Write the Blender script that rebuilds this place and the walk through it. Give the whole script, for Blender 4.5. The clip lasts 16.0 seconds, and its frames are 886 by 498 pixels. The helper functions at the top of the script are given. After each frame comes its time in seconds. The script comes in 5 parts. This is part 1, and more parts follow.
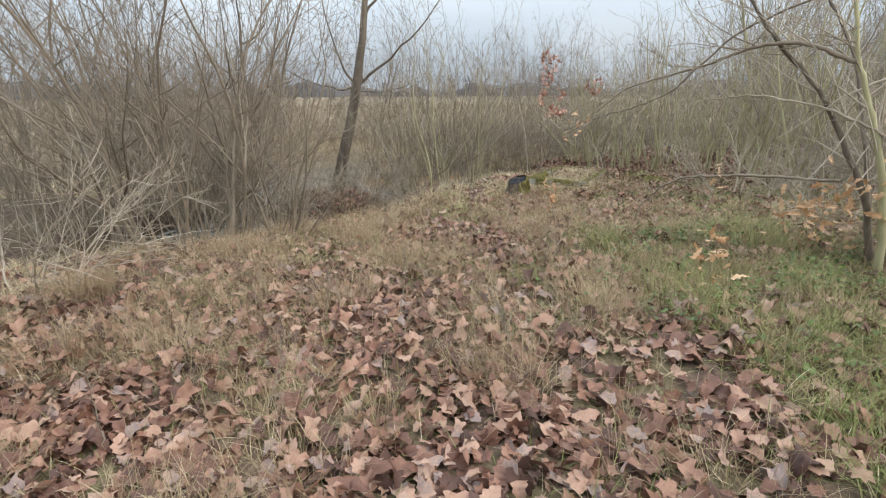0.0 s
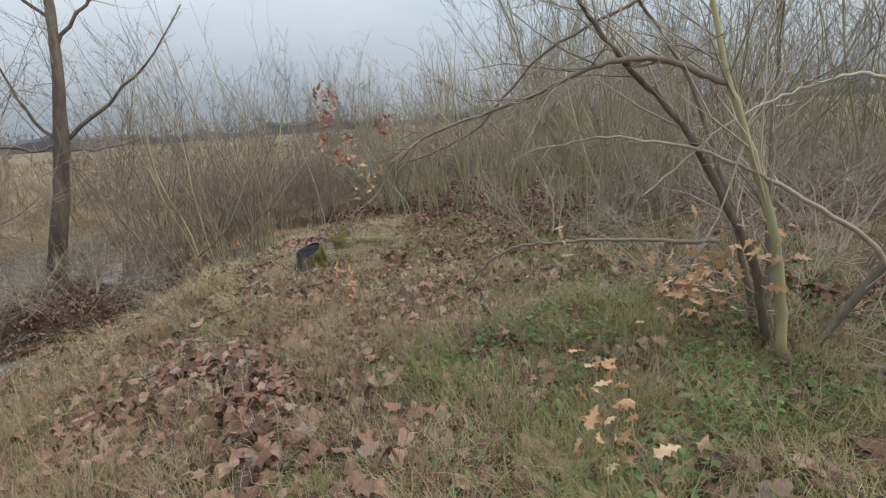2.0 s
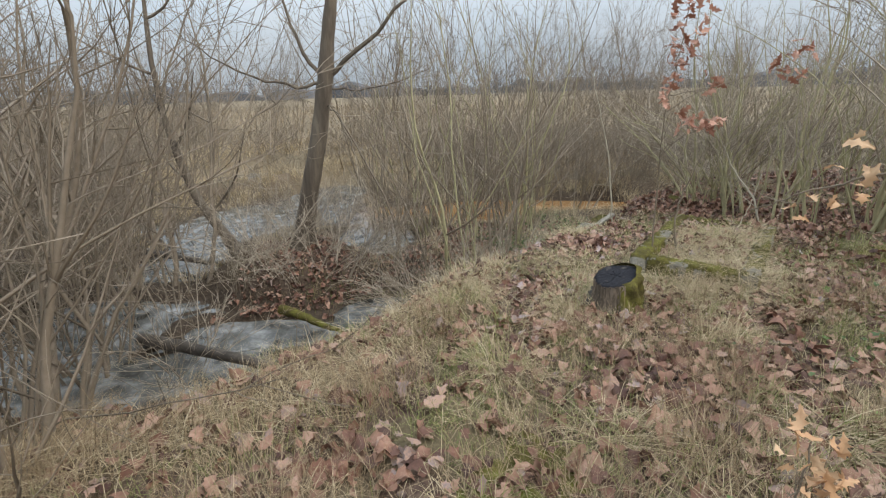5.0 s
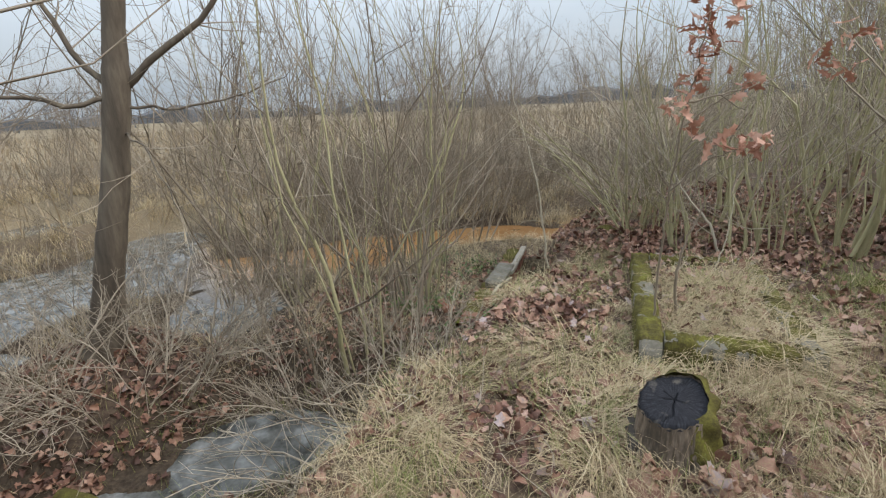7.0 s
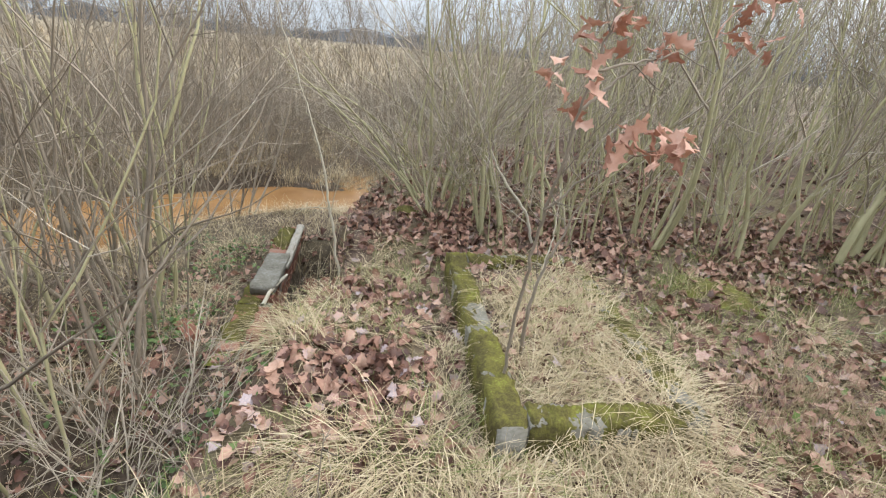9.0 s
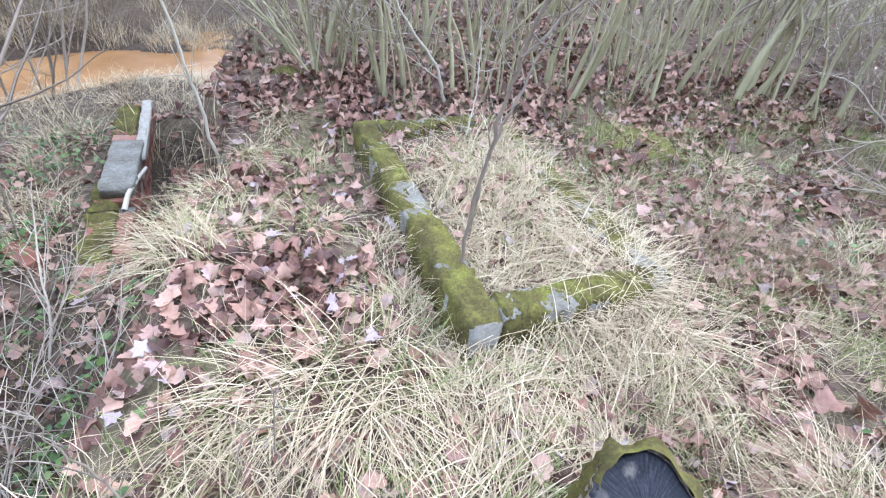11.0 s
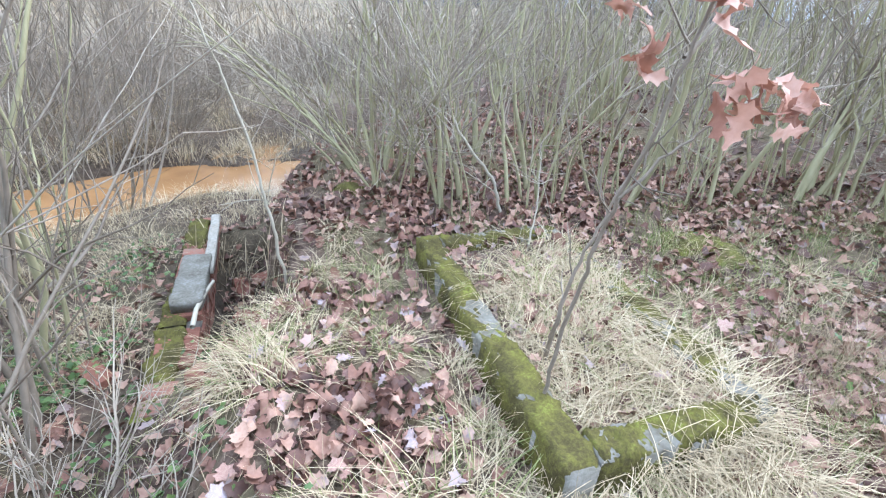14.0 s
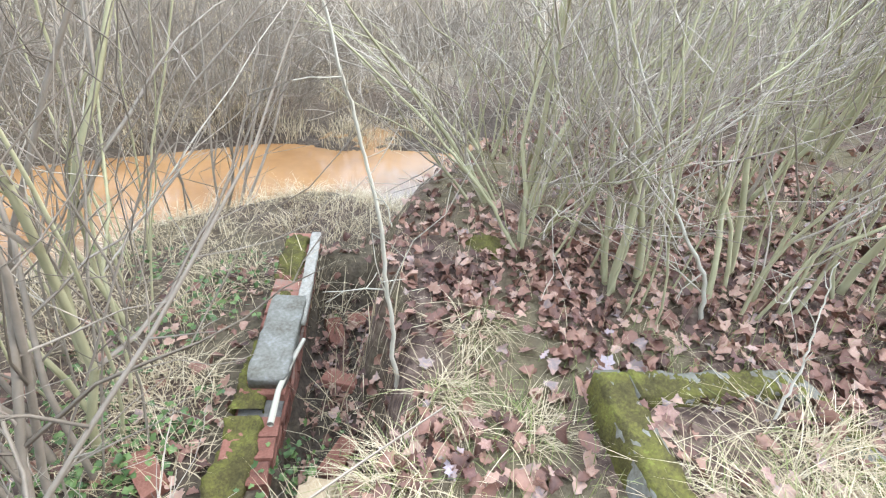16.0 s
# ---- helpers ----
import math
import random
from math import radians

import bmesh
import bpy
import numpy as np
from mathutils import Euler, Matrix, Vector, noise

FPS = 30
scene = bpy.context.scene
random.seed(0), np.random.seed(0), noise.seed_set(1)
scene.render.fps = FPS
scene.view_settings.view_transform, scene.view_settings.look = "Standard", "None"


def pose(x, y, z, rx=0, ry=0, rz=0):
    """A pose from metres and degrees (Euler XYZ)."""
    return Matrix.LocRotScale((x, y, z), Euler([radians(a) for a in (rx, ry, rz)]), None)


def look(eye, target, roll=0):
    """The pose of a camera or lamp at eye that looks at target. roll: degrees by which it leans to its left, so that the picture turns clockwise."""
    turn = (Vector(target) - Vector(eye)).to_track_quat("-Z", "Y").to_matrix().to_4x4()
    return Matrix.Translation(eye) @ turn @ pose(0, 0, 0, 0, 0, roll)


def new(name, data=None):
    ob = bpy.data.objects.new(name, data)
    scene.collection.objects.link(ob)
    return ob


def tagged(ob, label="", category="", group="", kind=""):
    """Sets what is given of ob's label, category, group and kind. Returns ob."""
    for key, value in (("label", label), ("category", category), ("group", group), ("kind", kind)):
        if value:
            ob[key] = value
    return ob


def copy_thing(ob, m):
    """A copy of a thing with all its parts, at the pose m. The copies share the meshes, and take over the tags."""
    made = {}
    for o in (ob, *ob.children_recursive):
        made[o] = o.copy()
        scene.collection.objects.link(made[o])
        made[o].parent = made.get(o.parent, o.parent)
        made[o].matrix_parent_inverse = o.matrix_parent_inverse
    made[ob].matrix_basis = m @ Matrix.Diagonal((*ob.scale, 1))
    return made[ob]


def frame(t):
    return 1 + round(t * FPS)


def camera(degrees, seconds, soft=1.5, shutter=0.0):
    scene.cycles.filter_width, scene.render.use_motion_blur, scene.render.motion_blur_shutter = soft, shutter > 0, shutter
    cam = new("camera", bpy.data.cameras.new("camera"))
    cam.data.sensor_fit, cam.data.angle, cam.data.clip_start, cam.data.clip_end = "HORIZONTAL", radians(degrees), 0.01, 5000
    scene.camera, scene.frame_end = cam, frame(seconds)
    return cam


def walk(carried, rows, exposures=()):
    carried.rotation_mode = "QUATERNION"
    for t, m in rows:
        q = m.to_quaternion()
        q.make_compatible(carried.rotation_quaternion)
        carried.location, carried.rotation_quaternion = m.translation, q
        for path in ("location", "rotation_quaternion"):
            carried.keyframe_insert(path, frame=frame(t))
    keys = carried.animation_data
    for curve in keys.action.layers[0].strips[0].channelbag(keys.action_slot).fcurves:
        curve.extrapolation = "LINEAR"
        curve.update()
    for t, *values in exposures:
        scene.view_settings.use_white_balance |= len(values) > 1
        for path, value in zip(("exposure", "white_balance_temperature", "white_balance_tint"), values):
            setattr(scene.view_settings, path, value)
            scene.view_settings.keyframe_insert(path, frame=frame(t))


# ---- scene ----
cam = camera(85.1, 16.0, soft=1.2)
PATH = [
    (0, (-0.178, -0.315, 1.729), (-0.099, 1.585, 1.109), -0.3),
    (0.5, (0.006, 0.11, 1.771), (0.432, 1.969, 1.168), -0.1),
    (1, (0.14, 0.632, 1.8), (0.794, 2.415, 1.172), -0.8),
    (1.5, (0.306, 0.974, 1.794), (0.955, 2.779, 1.228), -3.2),
    (2, (0.517, 1.421, 1.835), (1.303, 3.184, 1.312), -4.1),
    (2.5, (0.668, 1.864, 1.746), (1.641, 3.525, 1.203), -3.2),
    (3, (0.674, 2.345, 1.784), (1.449, 4.098, 1.211), -2.3),
    (3.5, (0.64, 2.831, 1.739), (0.933, 4.714, 1.134), -1.9),
    (4, (0.584, 3.155, 1.778), (0.501, 5.041, 1.116), -2.1),
    (4.2, (0.496, 3.314, 1.762), (0.371, 5.195, 1.094), -1.8),
    (6.3, (0.013, 5.273, 1.653), (0.221, 7.191, 1.123), -1.1),
    (6.5, (-0.05, 5.433, 1.664), (0.277, 7.331, 1.126), -1.1),
    (7, (-0.037, 5.9, 1.651), (0.429, 7.759, 1.077), -2.8),
    (7.5, (0.052, 6.192, 1.712), (0.773, 7.948, 1.082), -0.3),
    (8, (0.124, 6.511, 1.65), (1.163, 8.071, 0.952), 4.3),
    (8.2, (0.213, 6.694, 1.647), (1.294, 8.21, 0.917), 4.7),
    (10.3, (0.615, 7.613, 1.565), (2.076, 8.581, 0.601), 6.3),
    (10.5, (0.621, 7.664, 1.55), (2.078, 8.543, 0.499), 7.1),
    (11, (0.621, 7.649, 1.474), (2.001, 8.441, 0.262), 7.6),
    (11.5, (0.55, 7.466, 1.46), (1.896, 8.301, 0.24), 7.0),
    (12, (0.476, 7.285, 1.507), (1.839, 8.185, 0.353), 6.6),
    (12.5, (0.464, 7.263, 1.523), (1.85, 8.16, 0.394), 6.5),
    (13, (0.519, 7.429, 1.513), (1.943, 8.281, 0.396), 6.7),
    (13.5, (0.542, 7.679, 1.526), (2.006, 8.57, 0.496), 6.5),
    (14, (0.602, 7.86, 1.56), (2.045, 8.9, 0.647), 3.7),
    (14.5, (0.835, 8.116, 1.605), (2.265, 9.249, 0.785), 1.3),
    (15, (1.027, 8.316, 1.634), (2.46, 9.46, 0.836), 2.5),
    (15.5, (1.152, 8.732, 1.648), (2.518, 9.869, 0.732), 5.5),
    (16, (1.163, 8.961, 1.652), (2.34, 10.191, 0.603), 7.2),
]
walk(cam, [(t, look(eye, target, roll)) for t, eye, target, roll in PATH], exposures=[
    (0.0, 0.12, 6500, 10), (0.5, -0.33, 6500, 10), (1.0, 0.32, 6500, 10), (1.5, 0.12, 6500, 10), (2.0, -0.36, 6500, 10), (2.5, -0.41, 6500, 10), (3.0, -0.03, 6500, 10), (4.2, -0.03, 6500, 10), (6.3, -0.23, 6500, 10), (7.5, 0.07, 6500, 10), (8.2, 0.27, 6500, 10),
    (10.3, 0.93, 5900, 15), (11.0, 1.08, 5300, 17), (13.0, 0.98, 5300, 17), (13.5, 1.08, 5300, 15), (14.0, 1.03, 5300, 12), (14.5, 0.53, 5500, 10), (15.0, 0.63, 5700, 10), (15.5, 0.58, 5700, 10), (16.0, 1.23, 5700, 10)])

# ---- world and light: an overcast winter day ----
world = bpy.data.worlds.new("overcast_sky")
scene.world = world
world.use_nodes = True
wn = world.node_tree
wn.nodes.clear()
w_out = wn.nodes.new("ShaderNodeOutputWorld")
w_bg = wn.nodes.new("ShaderNodeBackground")
w_sky = wn.nodes.new("ShaderNodeTexSky")
w_sky.sky_type = "NISHITA"
w_sky.sun_disc = False
w_sky.sun_elevation = radians(34)
w_sky.sun_rotation = radians(120)
w_sky.dust_density = 6.0
w_sky.air_density = 1.0
w_mix = wn.nodes.new("ShaderNodeMixRGB")
w_mix.inputs["Fac"].default_value = 0.8
w_cloud = wn.nodes.new("ShaderNodeTexNoise")
w_cloud.inputs["Scale"].default_value = 2.2
w_cloud.inputs["Detail"].default_value = 4
w_ramp = wn.nodes.new("ShaderNodeValToRGB")
w_ramp.color_ramp.elements[0].position, w_ramp.color_ramp.elements[0].color = 0.3, (6.2, 7.3, 8.4, 1)
w_ramp.color_ramp.elements[1].position, w_ramp.color_ramp.elements[1].color = 0.7, (7.9, 8.6, 9.3, 1)
w_tc = wn.nodes.new("ShaderNodeTexCoord")
w_map = wn.nodes.new("ShaderNodeMapping")
w_map.inputs["Scale"].default_value = (1, 1, 3)
wn.links.new(w_tc.outputs["Generated"], w_map.inputs["Vector"])
wn.links.new(w_map.outputs["Vector"], w_cloud.inputs["Vector"])
wn.links.new(w_cloud.outputs["Fac"], w_ramp.inputs["Fac"])
wn.links.new(w_sky.outputs["Color"], w_mix.inputs["Color1"])
wn.links.new(w_ramp.outputs["Color"], w_mix.inputs["Color2"])
# an overcast sky is about three times as bright overhead as at the horizon
w_sep = wn.nodes.new("ShaderNodeSeparateXYZ")
w_up = wn.nodes.new("ShaderNodeMapRange")
w_up.inputs["From Min"].default_value, w_up.inputs["From Max"].default_value = 0.05, 1.0
w_up.inputs["To Min"].default_value, w_up.inputs["To Max"].default_value = 0.088, 0.37
wn.links.new(w_tc.outputs["Generated"], w_sep.inputs[0])
wn.links.new(w_sep.outputs[2], w_up.inputs["Value"])
wn.links.new(w_up.outputs[0], w_bg.inputs["Strength"])
wn.links.new(w_mix.outputs["Color"], w_bg.inputs["Color"])
wn.links.new(w_bg.outputs["Background"], w_out.inputs["Surface"])

sun_data = bpy.data.lights.new("sun", "SUN")
sun_data.energy, sun_data.angle, sun_data.color = 1.4, radians(25), (1.0, 0.97, 0.92)
sun = new("sun", sun_data)
sun.matrix_world = look((20, -12, 18), (0, 0, 0))

# ---- materials ----


def ramp_node(nt, stops):
    node = nt.nodes.new("ShaderNodeValToRGB")
    el = node.color_ramp.elements
    while len(el) < len(stops):
        el.new(0.5)
    for e, (p, c) in zip(el, stops):
        e.position, e.color = p, (*c, 1)
    return node


def noise_node(nt, vec, scale, detail=4, rough=0.6, dist=0.0):
    n = nt.nodes.new("ShaderNodeTexNoise")
    n.inputs["Scale"].default_value, n.inputs["Detail"].default_value = scale, detail
    n.inputs["Roughness"].default_value, n.inputs["Distortion"].default_value = rough, dist
    nt.links.new(vec, n.inputs["Vector"])
    return n.outputs["Fac"]


def math_node(nt, op, a, b):
    n = nt.nodes.new("ShaderNodeMath")
    n.operation = op
    for sock, v in zip(n.inputs, (a, b)):
        if isinstance(v, (int, float)):
            sock.default_value = v
        else:
            nt.links.new(v, sock)
    return n.outputs[0]


def mix_node(nt, fac, a, b, kind="MIX"):
    n = nt.nodes.new("ShaderNodeMixRGB")
    n.blend_type = kind
    for sock, v in zip((n.inputs["Fac"], n.inputs["Color1"], n.inputs["Color2"]), (fac, a, b)):
        if isinstance(v, (int, float)):
            sock.default_value = v
        elif isinstance(v, tuple):
            sock.default_value = (*v, 1)
        else:
            nt.links.new(v, sock)
    return n.outputs["Color"]


def start_mat(name, rough=0.85, spec=0.3):
    m = bpy.data.materials.new(name)
    m.use_nodes = True
    nt = m.node_tree
    bsdf = nt.nodes["Principled BSDF"]
    bsdf.inputs["Roughness"].default_value = rough
    bsdf.inputs["Specular IOR Level"].default_value = spec
    geo = nt.nodes.new("ShaderNodeNewGeometry")
    return m, nt, bsdf, geo


def bump(nt, bsdf, height, strength, distance):
    b = nt.nodes.new("ShaderNodeBump")
    b.inputs["Strength"].default_value, b.inputs["Distance"].default_value = strength, distance
    nt.links.new(height, b.inputs["Height"])
    nt.links.new(b.outputs["Normal"], bsdf.inputs["Normal"])


def grain_mat(name, stops, scale, rough=0.85, bump_size=0.003, by="", by_share=0.6, spec=0.3, stretch=(1, 1, 1), fine=8.0, translucent=0.0):
    """Colour from a ramp over noise at two scales; by: 'island' or 'object' adds a random share per piece."""
    m, nt, bsdf, geo = start_mat(name, rough, spec)
    tc = nt.nodes.new("ShaderNodeTexCoord")
    mp = nt.nodes.new("ShaderNodeMapping")
    mp.inputs["Scale"].default_value = stretch
    nt.links.new(tc.outputs["Object"], mp.inputs["Vector"])
    big = noise_node(nt, mp.outputs["Vector"], scale, 3)
    small = noise_node(nt, mp.outputs["Vector"], scale * fine, 4)
    f = math_node(nt, "ADD", math_node(nt, "MULTIPLY", big, 0.6), math_node(nt, "MULTIPLY", small, 0.4))
    f = math_node(nt, "ADD", math_node(nt, "MULTIPLY", math_node(nt, "SUBTRACT", f, 0.5), 2.2), 0.5)
    if by:
        if by == "island":
            r = geo.outputs["Random Per Island"]
        else:
            r = nt.nodes.new("ShaderNodeObjectInfo").outputs["Random"]
        f = math_node(nt, "ADD", math_node(nt, "MULTIPLY", f, 1 - by_share), math_node(nt, "MULTIPLY", r, by_share))
    rp = ramp_node(nt, stops)
    nt.links.new(f, rp.inputs["Fac"])
    nt.links.new(rp.outputs["Color"], bsdf.inputs["Base Color"])
    if bump_size:
        bump(nt, bsdf, small, 0.6, bump_size)
    if translucent:
        tr = nt.nodes.new("ShaderNodeBsdfTranslucent")
        nt.links.new(rp.outputs["Color"], tr.inputs["Color"])
        mx = nt.nodes.new("ShaderNodeMixShader")
        mx.inputs["Fac"].default_value = translucent
        nt.links.new(bsdf.outputs["BSDF"], mx.inputs[1])
        nt.links.new(tr.outputs["BSDF"], mx.inputs[2])
        nt.links.new(mx.outputs["Shader"], nt.nodes["Material Output"].inputs["Surface"])
    return m


M_LEAF = grain_mat("fallen_leaf", [(0.0, (0.035, 0.018, 0.013)), (0.25, (0.1, 0.048, 0.033)), (0.45, (0.185, 0.09, 0.06)),
                                   (0.62, (0.28, 0.15, 0.1)), (0.78, (0.4, 0.25, 0.175)), (0.9, (0.2, 0.155, 0.145)), (1.0, (0.42, 0.24, 0.1))],
                   9, 0.6, 0.002, "island", 0.75, 0.35, translucent=0.1)
M_LEAF_PIECE = grain_mat("fallen_leaf_piece", [(0.0, (0.08, 0.036, 0.03)), (0.3, (0.17, 0.08, 0.06)), (0.5, (0.3, 0.17, 0.125)),
                                               (0.68, (0.42, 0.27, 0.21)), (0.82, (0.3, 0.25, 0.26)), (0.92, (0.5, 0.36, 0.29)), (1.0, (0.4, 0.19, 0.085))],
                         9, 0.55, 0.002, "object", 0.7, 0.4, translucent=0.1)
M_OAKLEAF = grain_mat("withered_oak_leaf", [(0.0, (0.19, 0.075, 0.045)), (0.4, (0.36, 0.17, 0.11)), (0.75, (0.52, 0.3, 0.215)), (1.0, (0.6, 0.42, 0.33))],
                      9, 0.55, 0.002, "island", 0.7, 0.35, translucent=0.2)
M_PALELEAF = grain_mat("pale_leaf", [(0.0, (0.4, 0.22, 0.1)), (0.5, (0.55, 0.33, 0.18)), (1.0, (0.62, 0.45, 0.28))], 9, 0.6, 0.002, "island", 0.7, 0.3, translucent=0.2)
M_STRAW = grain_mat("straw_grass", [(0.0, (0.19, 0.14, 0.08)), (0.35, (0.37, 0.285, 0.17)), (0.7, (0.5, 0.4, 0.25)), (1.0, (0.63, 0.54, 0.38))], 3, 0.7, 0, "island", 0.65, 0.25, translucent=0.15)
M_GREENISH = grain_mat("green_grass", [(0.0, (0.1, 0.125, 0.035)), (0.4, (0.17, 0.19, 0.06)), (0.75, (0.27, 0.265, 0.1)), (1.0, (0.4, 0.35, 0.17))], 2, 0.65, 0, "island", 0.6, 0.25, translucent=0.15)
M_RUSSET = grain_mat("russet_grass", [(0.0, (0.14, 0.1, 0.06)), (0.5, (0.27, 0.205, 0.13)), (1.0, (0.42, 0.34, 0.225))], 0.6, 0.8, 0, "island", 0.55, 0.2)
M_HERB = grain_mat("dry_herb", [(0.0, (0.14, 0.095, 0.055)), (0.5, (0.27, 0.195, 0.115)), (1.0, (0.42, 0.33, 0.21))], 3, 0.8, 0, "island", 0.6, 0.2)
M_IVY = grain_mat("ivy_green", [(0.0, (0.04, 0.07, 0.022)), (0.5, (0.085, 0.13, 0.035)), (0.85, (0.15, 0.21, 0.055)), (1.0, (0.3, 0.36, 0.12))], 5, 0.5, 0.001, "island", 0.7, 0.4, translucent=0.15)
M_WILLOW = grain_mat("willow_bark", [(0.0, (0.1, 0.092, 0.045)), (0.4, (0.27, 0.245, 0.13)), (0.75, (0.43, 0.39, 0.23)), (1.0, (0.57, 0.53, 0.37))], 3, 0.8, 0.002, "island", 0.55, 0.25, stretch=(1, 1, 0.25))
M_TWIG = grain_mat("twig_bark", [(0.0, (0.13, 0.1, 0.075)), (0.5, (0.32, 0.265, 0.2)), (1.0, (0.54, 0.475, 0.375))], 3, 0.85, 0, "island", 0.6, 0.2)
# dark bark; on the sky-line saplings it stands for backlit twigs
M_DARKTWIG = grain_mat("dark_and_backlit_twig", [(0.0, (0.1, 0.078, 0.058)), (0.5, (0.21, 0.17, 0.125)), (1.0, (0.36, 0.3, 0.235))], 3, 0.85, 0, "island", 0.6, 0.2)
M_PALESTEM = grain_mat("pale_stem", [(0.0, (0.3, 0.26, 0.19)), (1.0, (0.5, 0.45, 0.35))], 4, 0.8, 0, "island", 0.6, 0.2)
M_BARK = grain_mat("tree_bark", [(0.0, (0.055, 0.045, 0.035)), (0.4, (0.11, 0.088, 0.066)), (0.7, (0.165, 0.135, 0.1)), (1.0, (0.21, 0.19, 0.14))], 6, 0.9, 0.012, stretch=(1, 1, 0.18), fine=5)
# distance haze is put into this blue-grey base colour
M_FAR_HAZED = grain_mat("hazed_far_wood", [(0.0, (0.09, 0.092, 0.1)), (0.5, (0.13, 0.132, 0.14)), (1.0, (0.18, 0.178, 0.18))], 0.05, 0.95, 0, "island", 0.5, 0.1)
M_CONCRETE = grain_mat("weathered_concrete", [(0.0, (0.06, 0.052, 0.038)), (0.35, (0.13, 0.115, 0.085)), (0.65, (0.18, 0.165, 0.135)), (1.0, (0.27, 0.255, 0.225))], 7, 0.9, 0.006, "object", 0.1, 0.2)
M_MOSS = grain_mat("moss", [(0.0, (0.03, 0.025, 0.012)), (0.4, (0.075, 0.062, 0.022)), (0.68, (0.12, 0.11, 0.027)), (1.0, (0.2, 0.22, 0.04))], 9, 0.95, 0.008, fine=9, spec=0.1)
M_MOSSBLADE = grain_mat("moss_tips", [(0.0, (0.08, 0.08, 0.015)), (0.5, (0.17, 0.17, 0.03)), (1.0, (0.3, 0.33, 0.06))], 7, 0.9, 0, "island", 0.5, 0.1)
M_BRICK = grain_mat("old_brick", [(0.0, (0.07, 0.035, 0.026)), (0.35, (0.18, 0.075, 0.05)), (0.65, (0.27, 0.125, 0.085)), (0.85, (0.2, 0.16, 0.125)), (1.0, (0.3, 0.19, 0.14))], 12, 0.9, 0.005, "object", 0.5, 0.2)
M_MORTAR = grain_mat("mortar", [(0.0, (0.07, 0.06, 0.05)), (1.0, (0.2, 0.18, 0.15))], 12, 0.95, 0.006)
M_WOOD = grain_mat("weathered_wood", [(0.0, (0.16, 0.13, 0.1)), (0.5, (0.3, 0.265, 0.21)), (1.0, (0.42, 0.39, 0.33))], 6, 0.85, 0.004, stretch=(6, 6, 0.6))
M_DARKWOOD = grain_mat("wet_dark_wood", [(0.0, (0.028, 0.023, 0.019)), (0.5, (0.07, 0.058, 0.046)), (1.0, (0.14, 0.115, 0.09))], 5, 0.7, 0.006)


def stump_mat():
    m, nt, bsdf, geo = start_mat("charred_cut_wood", 0.92, 0.12)
    tc = nt.nodes.new("ShaderNodeTexCoord")
    sep = nt.nodes.new("ShaderNodeSeparateXYZ")
    nt.links.new(tc.outputs["Object"], sep.inputs[0])
    r = math_node(nt, "SQRT", math_node(nt, "ADD", math_node(nt, "POWER", sep.outputs[0], 2.0), math_node(nt, "POWER", sep.outputs[1], 2.0)), 0.0)
    wob = noise_node(nt, tc.outputs["Object"], 9, 3)
    ring = math_node(nt, "SINE", math_node(nt, "ADD", math_node(nt, "MULTIPLY", r, 520.0), math_node(nt, "MULTIPLY", wob, 14.0)), 0.0)
    ang = math_node(nt, "ARCTAN2", sep.outputs[1], sep.outputs[0])
    comb = nt.nodes.new("ShaderNodeCombineXYZ")
    nt.links.new(math_node(nt, "MULTIPLY", ang, 5.0), comb.inputs[0])
    nt.links.new(math_node(nt, "MULTIPLY", r, 6.0), comb.inputs[1])
    ray = noise_node(nt, comb.outputs[0], 4, 4)
    pale = noise_node(nt, tc.outputs["Object"], 11, 5)
    base = ramp_node(nt, [(0.3, (0.01, 0.01, 0.011)), (0.55, (0.024, 0.024, 0.028)), (0.85, (0.055, 0.055, 0.06))])
    nt.links.new(math_node(nt, "ADD", math_node(nt, "MULTIPLY", ring, 0.02), ray), base.inputs["Fac"])
    k = ramp_node(nt, [(0.57, (0, 0, 0)), (0.7, (0.6, 0.6, 0.6))])
    nt.links.new(pale, k.inputs["Fac"])
    col = mix_node(nt, k.outputs["Color"], base.outputs["Color"], (0.15, 0.13, 0.105))
    nt.links.new(col, bsdf.inputs["Base Color"])
    bump(nt, bsdf, noise_node(nt, tc.outputs["Object"], 60, 5), 0.6, 0.004)
    return m


def stump_side_mat():
    return grain_mat("rotten_stump_side", [(0.0, (0.03, 0.025, 0.02)), (0.35, (0.09, 0.07, 0.05)), (0.6, (0.2, 0.155, 0.115)), (1.0, (0.36, 0.31, 0.25))], 9, 0.9, 0.01, stretch=(1, 1, 0.2))


